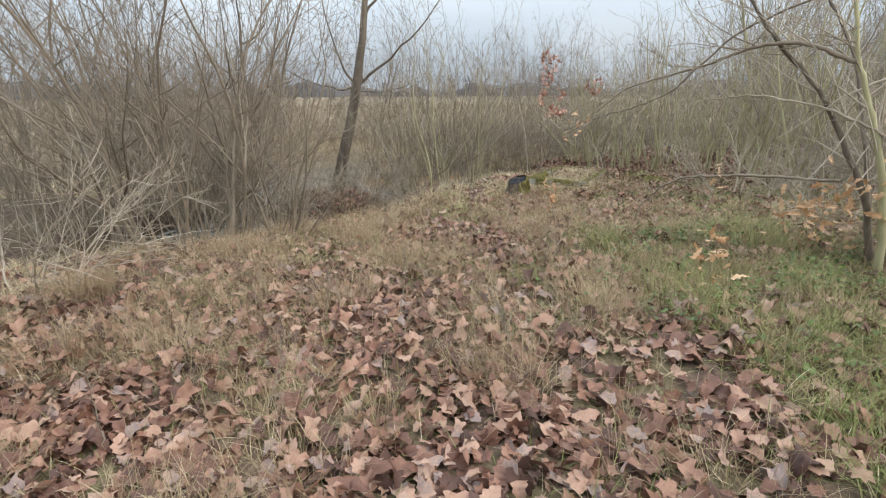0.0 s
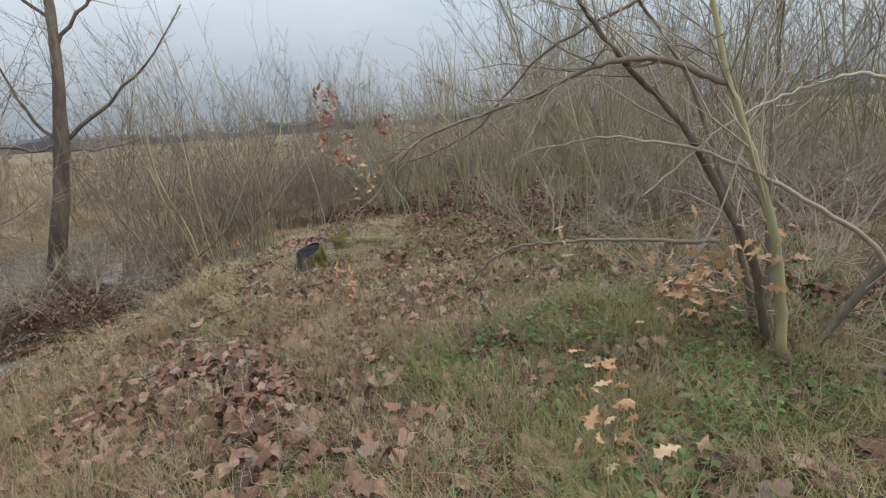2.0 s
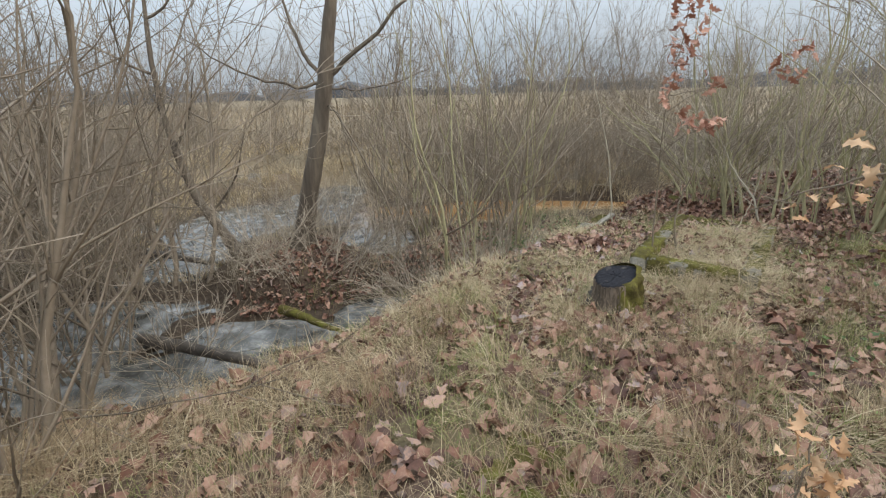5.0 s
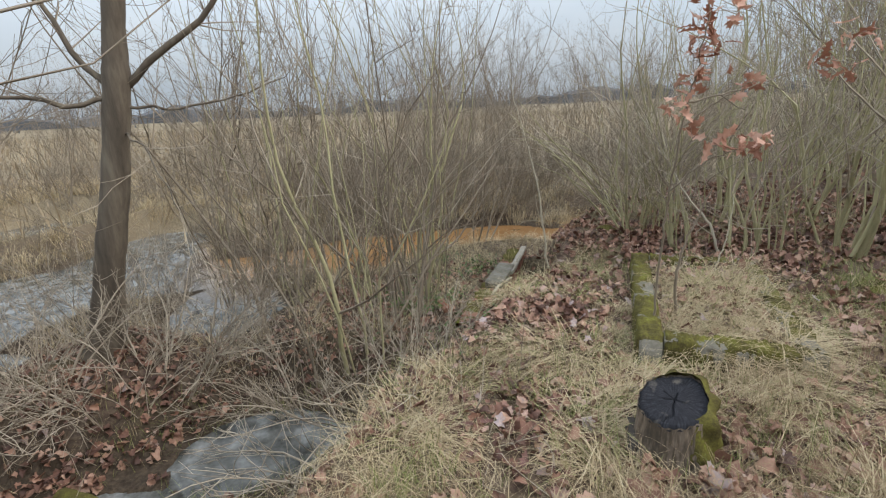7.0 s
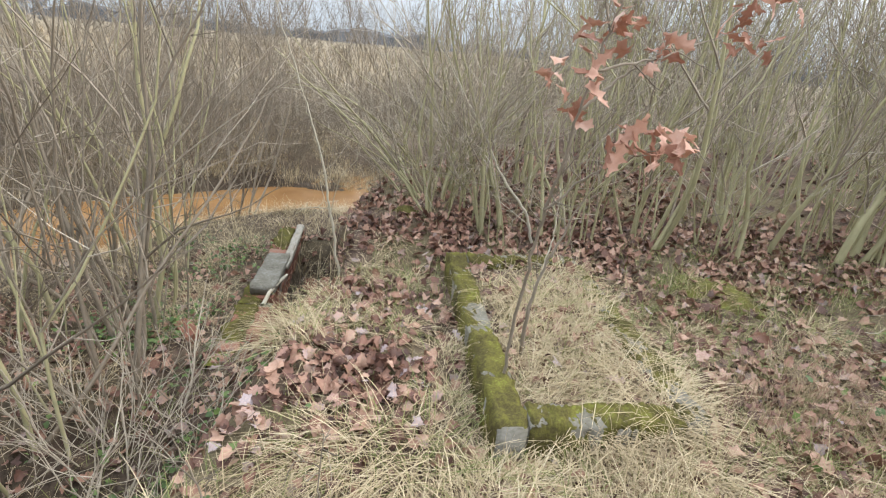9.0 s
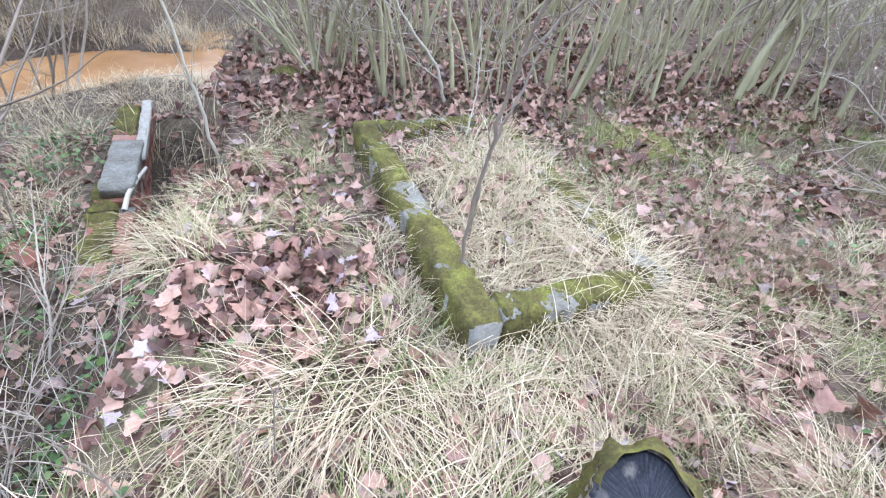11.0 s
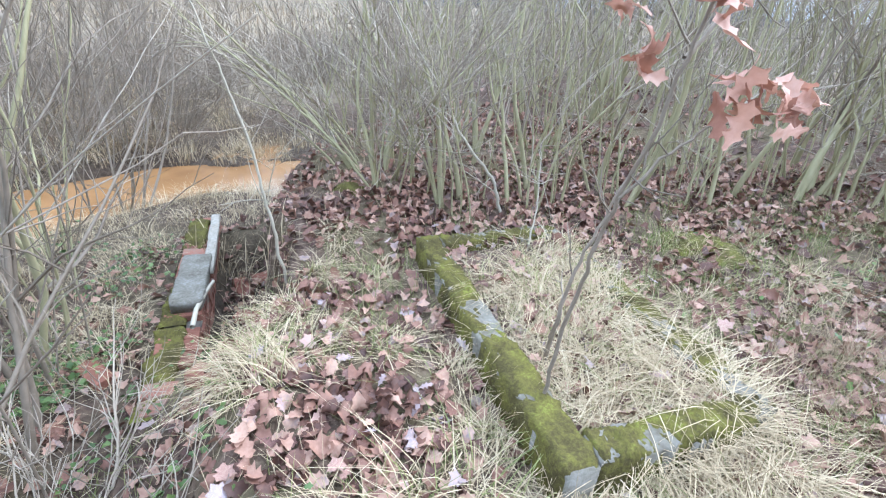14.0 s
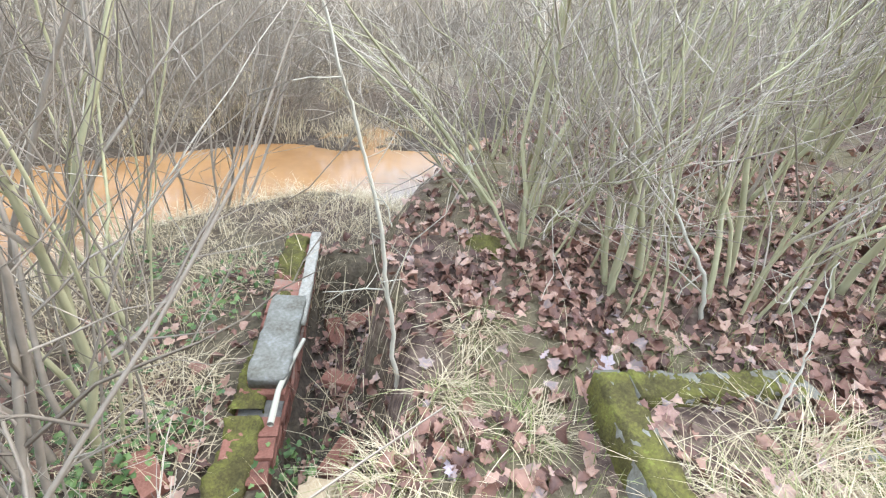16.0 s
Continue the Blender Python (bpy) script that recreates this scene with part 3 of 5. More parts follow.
def sweep(P, w, h, seed, steps=26, wear=0.008, r=0.02, name_round=3):
    """A worn bar with a rounded section from point to point: P are (x, y, z of the top), w wide and h deep."""
    rr = rng_of(seed)
    a, b = np.array(P[0], float), np.array(P[1], float)
    d = unit(np.array((*(b - a)[:2], 0)))
    side = np.array((-d[1], d[0], 0))
    sec = []
    for cx, cz, a0 in ((w / 2 - r, -r, 0), (-w / 2 + r, -r, 90), (-w / 2 + r, -h + r, 180), (w / 2 - r, -h + r, 270)):
        for k in range(name_round):
            t = radians(a0 + 90 * k / (name_round - 1))
            sec.append((cx + r * math.cos(t), cz + r * math.sin(t)))
    n = len(sec)
    ph = rr.random(6) * 6
    bm = bmesh.new()
    rings = []
    for i in range(steps + 1):
        u = i / steps
        c = a + (b - a) * u
        pinch = 1 - 0.12 * (i in (0, steps))
        ring = []
        for k, (s, z) in enumerate(sec):
            j = wear * (math.sin(u * 17 + ph[0] + k) + math.sin(u * 41 + ph[1] + 2.3 * k) + 0.8 * rr.normal()) * 0.5
            ring.append(bm.verts.new(Vector(c + side * (s * pinch + j * np.sign(s)) + UP * (z * (pinch if z > -h / 2 else 1) + j))))
        rings.append(ring)
    for p, q in zip(rings[:-1], rings[1:]):
        for k in range(n):
            bm.faces.new((p[k], p[(k + 1) % n], q[(k + 1) % n], q[k]))
    bm.faces.new(rings[0])
    bm.faces.new(rings[-1])
    return bm


def moss_on(P, w, h, seed, share=0.5, thick=0.02, steps=70, deep=0.75):
    """A cushion of moss over the top and shoulders of a bar, which shows where it grows thick enough."""
    rr = rng_of(seed)
    a, b = np.array(P[0], float), np.array(P[1], float)
    d = unit(np.array((*(b - a)[:2], 0)))
    side = np.array((-d[1], d[0], 0))
    cols = 15
    ph = rr.random(8) * 9
    bm, grid = bmesh.new(), []
    for i in range(steps + 1):
        u = i / steps
        c = a + (b - a) * u
        row = []
        for k in range(cols):
            v = 2 * k / (cols - 1) - 1
            over = max(0, abs(v) - 0.55) / 0.45
            s, z = np.sign(v) * (min(abs(v), 0.6) / 0.6) * w / 2, -over * h * deep
            q = Vector(c + side * s + UP * z) * 5.5 + Vector(ph[:3])
            grow = noise.noise(q) * 1.5 + noise.noise(q * 3.1) * 0.8
            grow = min(1, max(-1, grow + (share - 0.5) * 2.4)) - 0.15 * over
            t = thick * grow + 0.006 * rr.normal() - 0.001
            if i in (0, steps) or k in (0, cols - 1):
                t = -0.012
            nrm = unit(side * np.sign(v) * (0.25 + over) + UP * (1.0 - 0.8 * over))
            row.append(bm.verts.new(Vector(c + side * s + UP * z + nrm * t)))
        grid.append(row)
    for p, q in zip(grid[:-1], grid[1:]):
        for k in range(cols - 1):
            bm.faces.new((p[k], p[k + 1], q[k + 1], q[k]))
    return bm


def at_grave(along, across, z):
    p = np.array((1.68, 8.115)) + AXIS * along + CROSS * across
    return (p[0], p[1], z)


def build_grave():
    grave = tagged(new("grave_kerb"), "low mossy weathered concrete grave kerb frame with dry grass inside", "grave kerb")
    w, h = 0.135, 0.36
    bars = (
        ((at_grave(0.0, 0.07, 0.27), at_grave(1.74, 0.07, 0.265)), 0.86),
        ((at_grave(1.67, 0.145, 0.26), at_grave(1.67, 0.9, 0.27)), 0.66),
        ((at_grave(1.74, 0.9, 0.26), at_grave(0.04, 0.9, 0.255)), 0.8),
        ((at_grave(0.07, 0.145, 0.273), at_grave(0.07, 0.83, 0.255)), 0.84),
    )
    for i, (P, share) in enumerate(bars):
        bar = part("kerb_bar", sweep(P, w, h, 20 + i, steps=36), M_CONCRETE, grave, "grey weathered concrete bar", True)
        part("moss", moss_on(P, w, h, 30 + i, share), M_MOSS, bar, "green-brown moss cushion", True)


build_grave()


def moss_mound(name, x, y, r, rise, seed, label):
    rr = rng_of(seed)
    bm, rings, n = bmesh.new(), [], 26
    for i in range(9):
        u = i / 8
        ring = []
        for k in range(n):
            a = 2 * math.pi * k / n
            rad = r * u * (1 + 0.18 * math.sin(3 * a + seed) + 0.1 * math.sin(7 * a + 2 * seed))
            px, py = x + rad * math.cos(a), y + rad * math.sin(a)
            ring.append(bm.verts.new((px, py, float(ground_z(px, py)) + rise * (1 - u * u) - 0.012 * u + 0.006 * rr.normal())))
        rings.append(ring)
    for p, q in zip(rings[:-1], rings[1:]):
        for k in range(n):
            bm.faces.new((p[k], p[(k + 1) % n], q[(k + 1) % n], q[k]))
    bm.faces.new(rings[0])
    me = bpy.data.meshes.new(name)
    for f in bm.faces:
        f.smooth = True
    bm.to_mesh(me)
    bm.free()
    me.materials.append(M_MOSS)
    tagged(new(name, me), label, "moss")


moss_mound("moss_mound", 3.95, 8.15, 0.3, 0.05, 1, "low yellow-green moss mound among leaf litter")
moss_mound("moss_mound", 3.05, 10.55, 0.14, 0.06, 2, "small green moss cushion on dark soil")
moss_mound("moss_mound", -2.05, 8.75, 0.22, 0.07, 3, "green moss cushion on the muddy bank")
moss_mound("moss_mound", 0.55, 5.75, 0.32, 0.02, 4, "flat bright moss patch in short grass")


# ---- tree stump ----
def build_stump():
    x, y = 1.37, 7.44
    z0 = float(ground_z(x, y)) - 0.03
    stump = tagged(new("tree_stump"), "short black charred tree stump with a cracked top and moss", "tree stump")
    stump.location = (x, y, z0)
    lean = np.array((0.62, 0.78))
    top, n, rows = 0.265, 120, 30
    cracks = ((3.85, 0.135), (1.9, 0.06), (2.7, 0.05), (5.4, 0.045), (0.6, 0.04))

    def rad(a):
        return 0.148 * (1 + 0.05 * math.sin(2 * a + 1) + 0.03 * math.sin(5 * a) + 0.015 * math.sin(13 * a + 2))

    bm, rings = bmesh.new(), []
    for i in range(11):
        u = i / 10
        ring = []
        for k in range(n):
            a = 2 * math.pi * k / n
            r = rad(a) * (1 + 0.22 * (1 - u) ** 2.2 * (1 + 0.6 * math.sin(4 * a + 1))) + 0.004 * math.sin(23 * a + 3 * u)
            px, py = r * math.cos(a), r * math.sin(a)
            rim = top + (px * lean[0] + py * lean[1]) * 0.3 + 0.008 * math.sin(3 * a + 1)
            ring.append(bm.verts.new((px, py, rim * u)))
        rings.append(ring)
    for p, q in zip(rings[:-1], rings[1:]):
        for k in range(n):
            bm.faces.new((p[k], p[(k + 1) % n], q[(k + 1) % n], q[k]))
    part("trunk", bm, M_STUMP, stump, "rotten brown wood", True)
    rr = rng_of(8)
    bm, rings = bmesh.new(), []
    for i in range(rows + 1):
        u = i / rows
        ring = []
        for k in range(n):
            a = 2 * math.pi * k / n
            r = rad(a) * u * 1.004
            px, py = r * math.cos(a), r * math.sin(a)
            z = top + (px * lean[0] + py * lean[1]) * 0.3 + 0.008 * math.sin(3 * a + 1) * u + 0.001 * rr.normal() * u - 0.014 * max(0, u - 0.9) * 10
            for ca, cl in cracks:
                dd = abs((a - ca - 0.25 * u * math.sin(9 * u + ca) + math.pi) % (2 * math.pi) - math.pi) * r
                if r < cl and dd < 0.0035:
                    z -= 0.014
            ring.append(bm.verts.new((px, py, z + 0.003)))
        rings.append(ring)
    for p, q in zip(rings[:-1], rings[1:]):
        for k in range(n):
            bm.faces.new((p[k], p[(k + 1) % n], q[(k + 1) % n], q[k]))
    bmesh.ops.remove_doubles(bm, verts=rings[0], dist=0.001)
    part("cut_top", bm, M_CUT, stump, "black cracked cut surface", True)
    bm, grid = bmesh.new(), []
    for i in range(13):
        u = i / 12
        row = []
        for k in range(30):
            a = radians(-100 + 200 * k / 29)
            edge = min(1, min(k, 29 - k) / 5)
            r = rad(a) * (1 + 0.2 * (1 - u) ** 2) + (0.045 * edge * (0.6 + 0.4 * math.sin(9 * a + 6 * u)) - 0.004 + 0.004 * rr.normal()) * (1 if i < 12 else 0.2)
            px, py = r * math.cos(a), r * math.sin(a)
            rim = top + (px * lean[0] + py * lean[1]) * 0.3 + 0.008 * math.sin(3 * a + 1)
            row.append(bm.verts.new((px * (1 if i < 12 else 0.86), py * (1 if i < 12 else 0.86), (rim + 0.022 * edge) * (0.05 + 0.95 * u))))
        grid.append(row)
    for p, q in zip(grid[:-1], grid[1:]):
        for k in range(29):
            bm.faces.new((p[k], p[k + 1], q[k + 1], q[k]))
    part("moss", bm, M_MOSS, stump, "bright yellow-green moss", True)
    bm = sweep(((-0.13, 0.1, 0.13), (-0.19, 0.0, 0.08)), 0.05, 0.14, 5, steps=8, wear=0.012)
    part("root_stub", bm, M_DARKWOOD, stump, "dark broken root stub", True)


build_stump()


# ---- ruined brick wall in the ditch ----
def brick_mesh(seed, l=0.24, w=0.115, h=0.065):
    rr = rng_of(seed)
    bm = bmesh.new()
    bmesh.ops.create_cube(bm, size=1, matrix=Matrix.Diagonal((l, w, h, 1)))
    bmesh.ops.bevel(bm, geom=bm.edges[:], offset=0.006, segments=1, affect="EDGES")
    for v in bm.verts:
        v.co += Vector(rr.normal(size=3) * 0.0025)
    me = bpy.data.meshes.new("brick")
    bm.to_mesh(me)
    bm.free()
    me.materials.append(M_BRICK)
    return me


BRICKS = [brick_mesh(60 + i) for i in range(5)]


def at_wall(along, across):
    return WALL_FROM + AXIS * along + CROSS * across


def build_wall():
    wall = tagged(new("brick_wall"), "ruined low red brick wall, mossy and half buried in the bank", "brick wall")
    rr = rng_of(61)
    heading = math.degrees(math.atan2(AXIS[1], AXIS[0]))
    top = -0.4

    def lay(along, across, z, turn, tip=2.0):
        ob = new("brick", BRICKS[rr.integers(0, 5)])
        ob.parent = wall
        p = at_wall(along, across)
        ob.matrix_basis = pose(p[0], p[1], z, rr.normal() * tip, rr.normal() * tip, heading + turn + rr.normal() * 2.5)

    for course in range(6):
        z = top - 0.033 - 0.075 * course
        header = course % 2 == 0
        if header:
            for k in range(20):
                if course == 0 and (k in (2, 9, 10) or rr.random() < 0.08):
                    continue
                lay(0.06 + 0.127 * k, 0.0, z + 0.006 * rr.normal(), 90)
        else:
            for k in range(10):
                for s in (-0.0625, 0.0625):
                    lay(0.13 + 0.252 * k, s, z, 0)
    P = ((*at_wall(0.02, 0), top - 0.05), (*at_wall(2.5, 0), top - 0.05))
    part("mortar", sweep(P, 0.215, 0.5, 66, 12, 0.004, 0.01), M_MORTAR, wall, "crumbling grey mortar core")
    for k, (a, b, sh) in enumerate(((-0.02, 0.75, 0.62), (0.8, 1.3, 0.55), (1.6, 2.5, 0.52))):
        P = ((*at_wall(a, -0.05), top + 0.004), (*at_wall(b, -0.05), top + 0.004))
        part("moss", moss_on(P, 0.17, 0.1, 67 + k, sh, 0.03, 40), M_MOSS, wall, "yellow-green moss cushion", True)
    return top


WALL_TOP = build_wall()


def build_rubble():
    rr = rng_of(71)
    heading = math.degrees(math.atan2(AXIS[1], AXIS[0]))
    spots = ((0.2, 0.36, -0.52, 25), (0.75, 0.4, -0.66, -30), (1.3, 0.37, -0.66, 70), (1.75, 0.3, -0.6, 15), (0.5, -0.42, -0.44, 40), (-0.12, 0.3, -0.3, 55), (1.9, 0.5, -0.55, 100))
    for k, (a, c, z, t) in enumerate(spots):
        p = at_wall(a, c)
        ob = new("loose_brick", BRICKS[k % 5])
        z = float(ground_z(p[0], p[1])) + 0.025
        ob.matrix_basis = pose(p[0], p[1], z, rr.normal() * 8, rr.normal() * 8, heading + t)
        tagged(ob, "loose old red brick lying in leaf litter by the ruined wall", "brick", "loose bricks")
    a, b = at_wall(0.92, 0.02), at_wall(1.62, 0.03)
    slab = new("concrete_slab")
    tagged(slab, "grey weathered concrete plank lying on the ruined brick wall", "slab")
    part("plank", sweep(((*a, WALL_TOP + 0.075), (*b, WALL_TOP + 0.085)), 0.21, 0.07, 72, 14, 0.006, 0.012), M_CONCRETE, slab, "", True)
    a, b = at_wall(1.4, 0.12), at_wall(2.45, 0.1)
    board = new("wooden_board")
    tagged(board, "narrow weathered grey board lying along the brick wall", "board")
    part("plank", sweep(((*a, WALL_TOP + 0.06), (*b, WALL_TOP + 0.07)), 0.075, 0.045, 73, 14, 0.004, 0.008), M_WOOD, board, "", True)
    tb = Tubes(7)
    P = np.array(((1.66, 10.5, -0.33), (1.78, 10.68, -0.34), (1.93, 10.85, -0.36), (2.07, 10.99, -0.38)))
    tb.add(P, np.array((0.017, 0.016, 0.015, 0.012)))
    tagged(new("broken_stick", tb.mesh("broken_stick", M_PALESTEM)), "pale peeled broken stick resting on the mossy wall", "stick")
    p = at_wall(0.12, 0.34)
    bm = sweep(((p[0] - 0.1, p[1] - 0.05, -0.2), (p[0] + 0.11, p[1] + 0.1, -0.18)), 0.15, 0.3, 74, 8, 0.016, 0.04)
    st = new("stone_block")
    tagged(st, "broken ochre stone block at the edge of the pit", "stone")
    part("stone", bm, grain_mat("ochre_stone", [(0.0, (0.2, 0.14, 0.08)), (0.5, (0.36, 0.26, 0.15)), (1.0, (0.46, 0.36, 0.24))], 8, 0.9, 0.008), st, "", True)


build_rubble()


# ---- trees with trunks of their own ----
def build_tree():
    """The slim bare tree on its islet in the ditch."""
    r = rng_of(80)
    tree = tagged(new("bare_tree"), "slim bare tree with grey-brown bark on a muddy islet", "tree")
    tree.location, tree.scale = (-0.13, -0.38, 0.19), (1.12, 1.12, 1.12)
    tb = Tubes(14)
    P = np.array(((-1.8, 9.83, -0.62), (-1.74, 9.83, -0.4), (-1.61, 9.81, 0.15), (-1.41, 9.79, 0.83), (-1.24, 9.77, 1.56), (-1.18, 9.76, 1.92), (-1.1, 9.75, 2.3), (-1.0, 9.8, 3.2), (-0.98, 9.85, 4.3), (-0.9, 9.9, 5.4), (-0.85, 9.95, 6.3)))
    R = np.array((0.2, 0.135, 0.108, 0.1, 0.088, 0.075, 0.066, 0.052, 0.036, 0.02, 0.006))
    fine_p = np.array([np.interp(np.linspace(0, 10, 60), np.arange(11), P[:, k]) for k in range(3)]).T
    fine_r = np.interp(np.linspace(0, 10, 60), np.arange(11), R) * (1 + 0.04 * r.normal(size=60))
    tb.add(fine_p, fine_r)
    part_mesh("trunk", tb.mesh("trunk", M_BARK), tree)
    tw = Tubes(3)
    limbs = (
        ((-1.25, 9.77, 1.5), (-0.81, 9.71, 1.82), (-0.46, 9.66, 2.08), (0.05, 9.6, 2.55), (0.5, 9.6, 3.2), 0.03),
        ((-1.28, 9.77, 1.48), (-1.5, 9.8, 1.8), (-1.62, 9.84, 2.15), (-1.8, 9.9, 2.8), (-1.9, 9.9, 3.6), 0.025),
        ((-1.26, 9.77, 1.45), (-1.6, 9.7, 1.42), (-2.0, 9.7, 1.5), (-2.5, 9.7, 1.75), (-2.9, 9.7, 2.1), 0.02),
        ((-1.22, 9.77, 1.4), (-0.95, 9.8, 1.36), (-0.6, 9.85, 1.4), (-0.3, 9.9, 1.5), (0.0, 9.9, 1.62), 0.012),
        ((-1.05, 9.78, 2.7), (-0.7, 9.7, 3.1), (-0.3, 9.7, 3.6), (0.0, 9.7, 4.2), (0.2, 9.7, 4.8), 0.025),
        ((-1.02, 9.8, 3.0), (-1.4, 9.9, 3.4), (-1.8, 10.0, 3.9), (-2.0, 10.0, 4.5), (-2.1, 10.0, 5.1), 0.024),
        ((-1.3, 9.78, 1.2), (-1.1, 9.5, 1.15), (-0.95, 9.2, 1.0), (-0.8, 9.0, 0.7), (-0.72, 8.9, 0.35), 0.009),
    )
    for *pts, rad in limbs:
        pts = np.array(pts)
        Q = np.array([np.interp(np.linspace(0, 4, 14), np.arange(5), pts[:, k]) for k in range(3)]).T + r.normal(size=(14, 3)) * 0.012
        q = np.linspace(rad, rad * 0.22, 14)
        t = Tubes(8)
        t.add(Q, q)
        part_mesh("limb", t.mesh("limb", M_BARK), tree)
        sprigs(r, tw, Q, q, 14, 0.65, 0.2, 1.0, 2, 0.07)
    sprigs(r, tw, fine_p, fine_r * 0.3, 26, 1.1, 0.5, 1.2, 2, 0.08)
    part_mesh("crown", tw.mesh("crown", M_TWIG), tree)


build_tree()


def build_leaning_tree():
    r = rng_of(81)
    tree = tagged(new("leaning_tree"), "bare leaning willow trunk rising from the wet ditch", "tree")
    tree.location = (-0.75, 0.95, 0.1)
    P = np.array(((-2.35, 9.75, -0.75), (-2.47, 9.83, -0.55), (-2.66, 9.85, -0.25), (-2.94, 9.88, 0.2), (-3.11, 9.89, 0.84), (-3.2, 9.9, 1.34), (-3.25, 9.95, 2.1), (-3.2, 10, 3.0), (-3.25, 10, 4.4)))
    R = np.array((0.14, 0.095, 0.07, 0.06, 0.05, 0.042, 0.034, 0.022, 0.006))
    fp = np.array([np.interp(np.linspace(0, 8, 40), np.arange(9), P[:, k]) for k in range(3)]).T
    fr = np.interp(np.linspace(0, 8, 40), np.arange(9), R) * (1 + 0.05 * r.normal(size=40))
    tb = Tubes(12)
    tb.add(fp, fr)
    part_mesh("trunk", tb.mesh("trunk", M_BARK), tree)
    tw = Tubes(3)
    for k in range(7):
        i = 12 + 4 * k
        Q = wander(r, fp[min(i, 38)], r.normal(size=3) * (0.9, 0.7, 0.2) + UP * 0.7, 1.5 - 0.1 * k, 10, 0.14, 0.06)
        q = np.linspace(0.022, 0.005, 10)
        t = Tubes(6)
        t.add(Q, q)
        part_mesh("limb", t.mesh("limb", M_BARK), tree)
        sprigs(r, tw, Q, q, 14, 0.7, 0.15, 1.0, 2, 0.07)
    part_mesh("crown", tw.mesh("crown", M_TWIG), tree)


build_leaning_tree()


RISE = (-0.033, -0.448, 0.3)      # where the growth on the rise stands


def bough(r, tree, tw, pts, rad, mat, count=16, length=0.45, name="limb", end=0.2):
    pts = np.array(pts, dtype=float)
    n = 8 * (len(pts) - 1)
    grid = np.linspace(0, len(pts) - 1, n)
    Q = np.array([np.interp(grid, np.arange(len(pts)), pts[:, k]) for k in range(3)]).T
    for _ in range(3):
        Q[1:-1] = (Q[:-2] + Q[1:-1] * 2 + Q[2:]) / 4
    Q += r.normal(size=Q.shape) * 0.004
    q = np.linspace(rad, rad * end, n)
    t = Tubes(8)
    t.add(Q, q)
    part_mesh(name, t.mesh(name, mat), tree)
    if count:
        sprigs(r, tw, Q, q, count, length, 0.12, 1.1, 2, 0.0)
    return Q


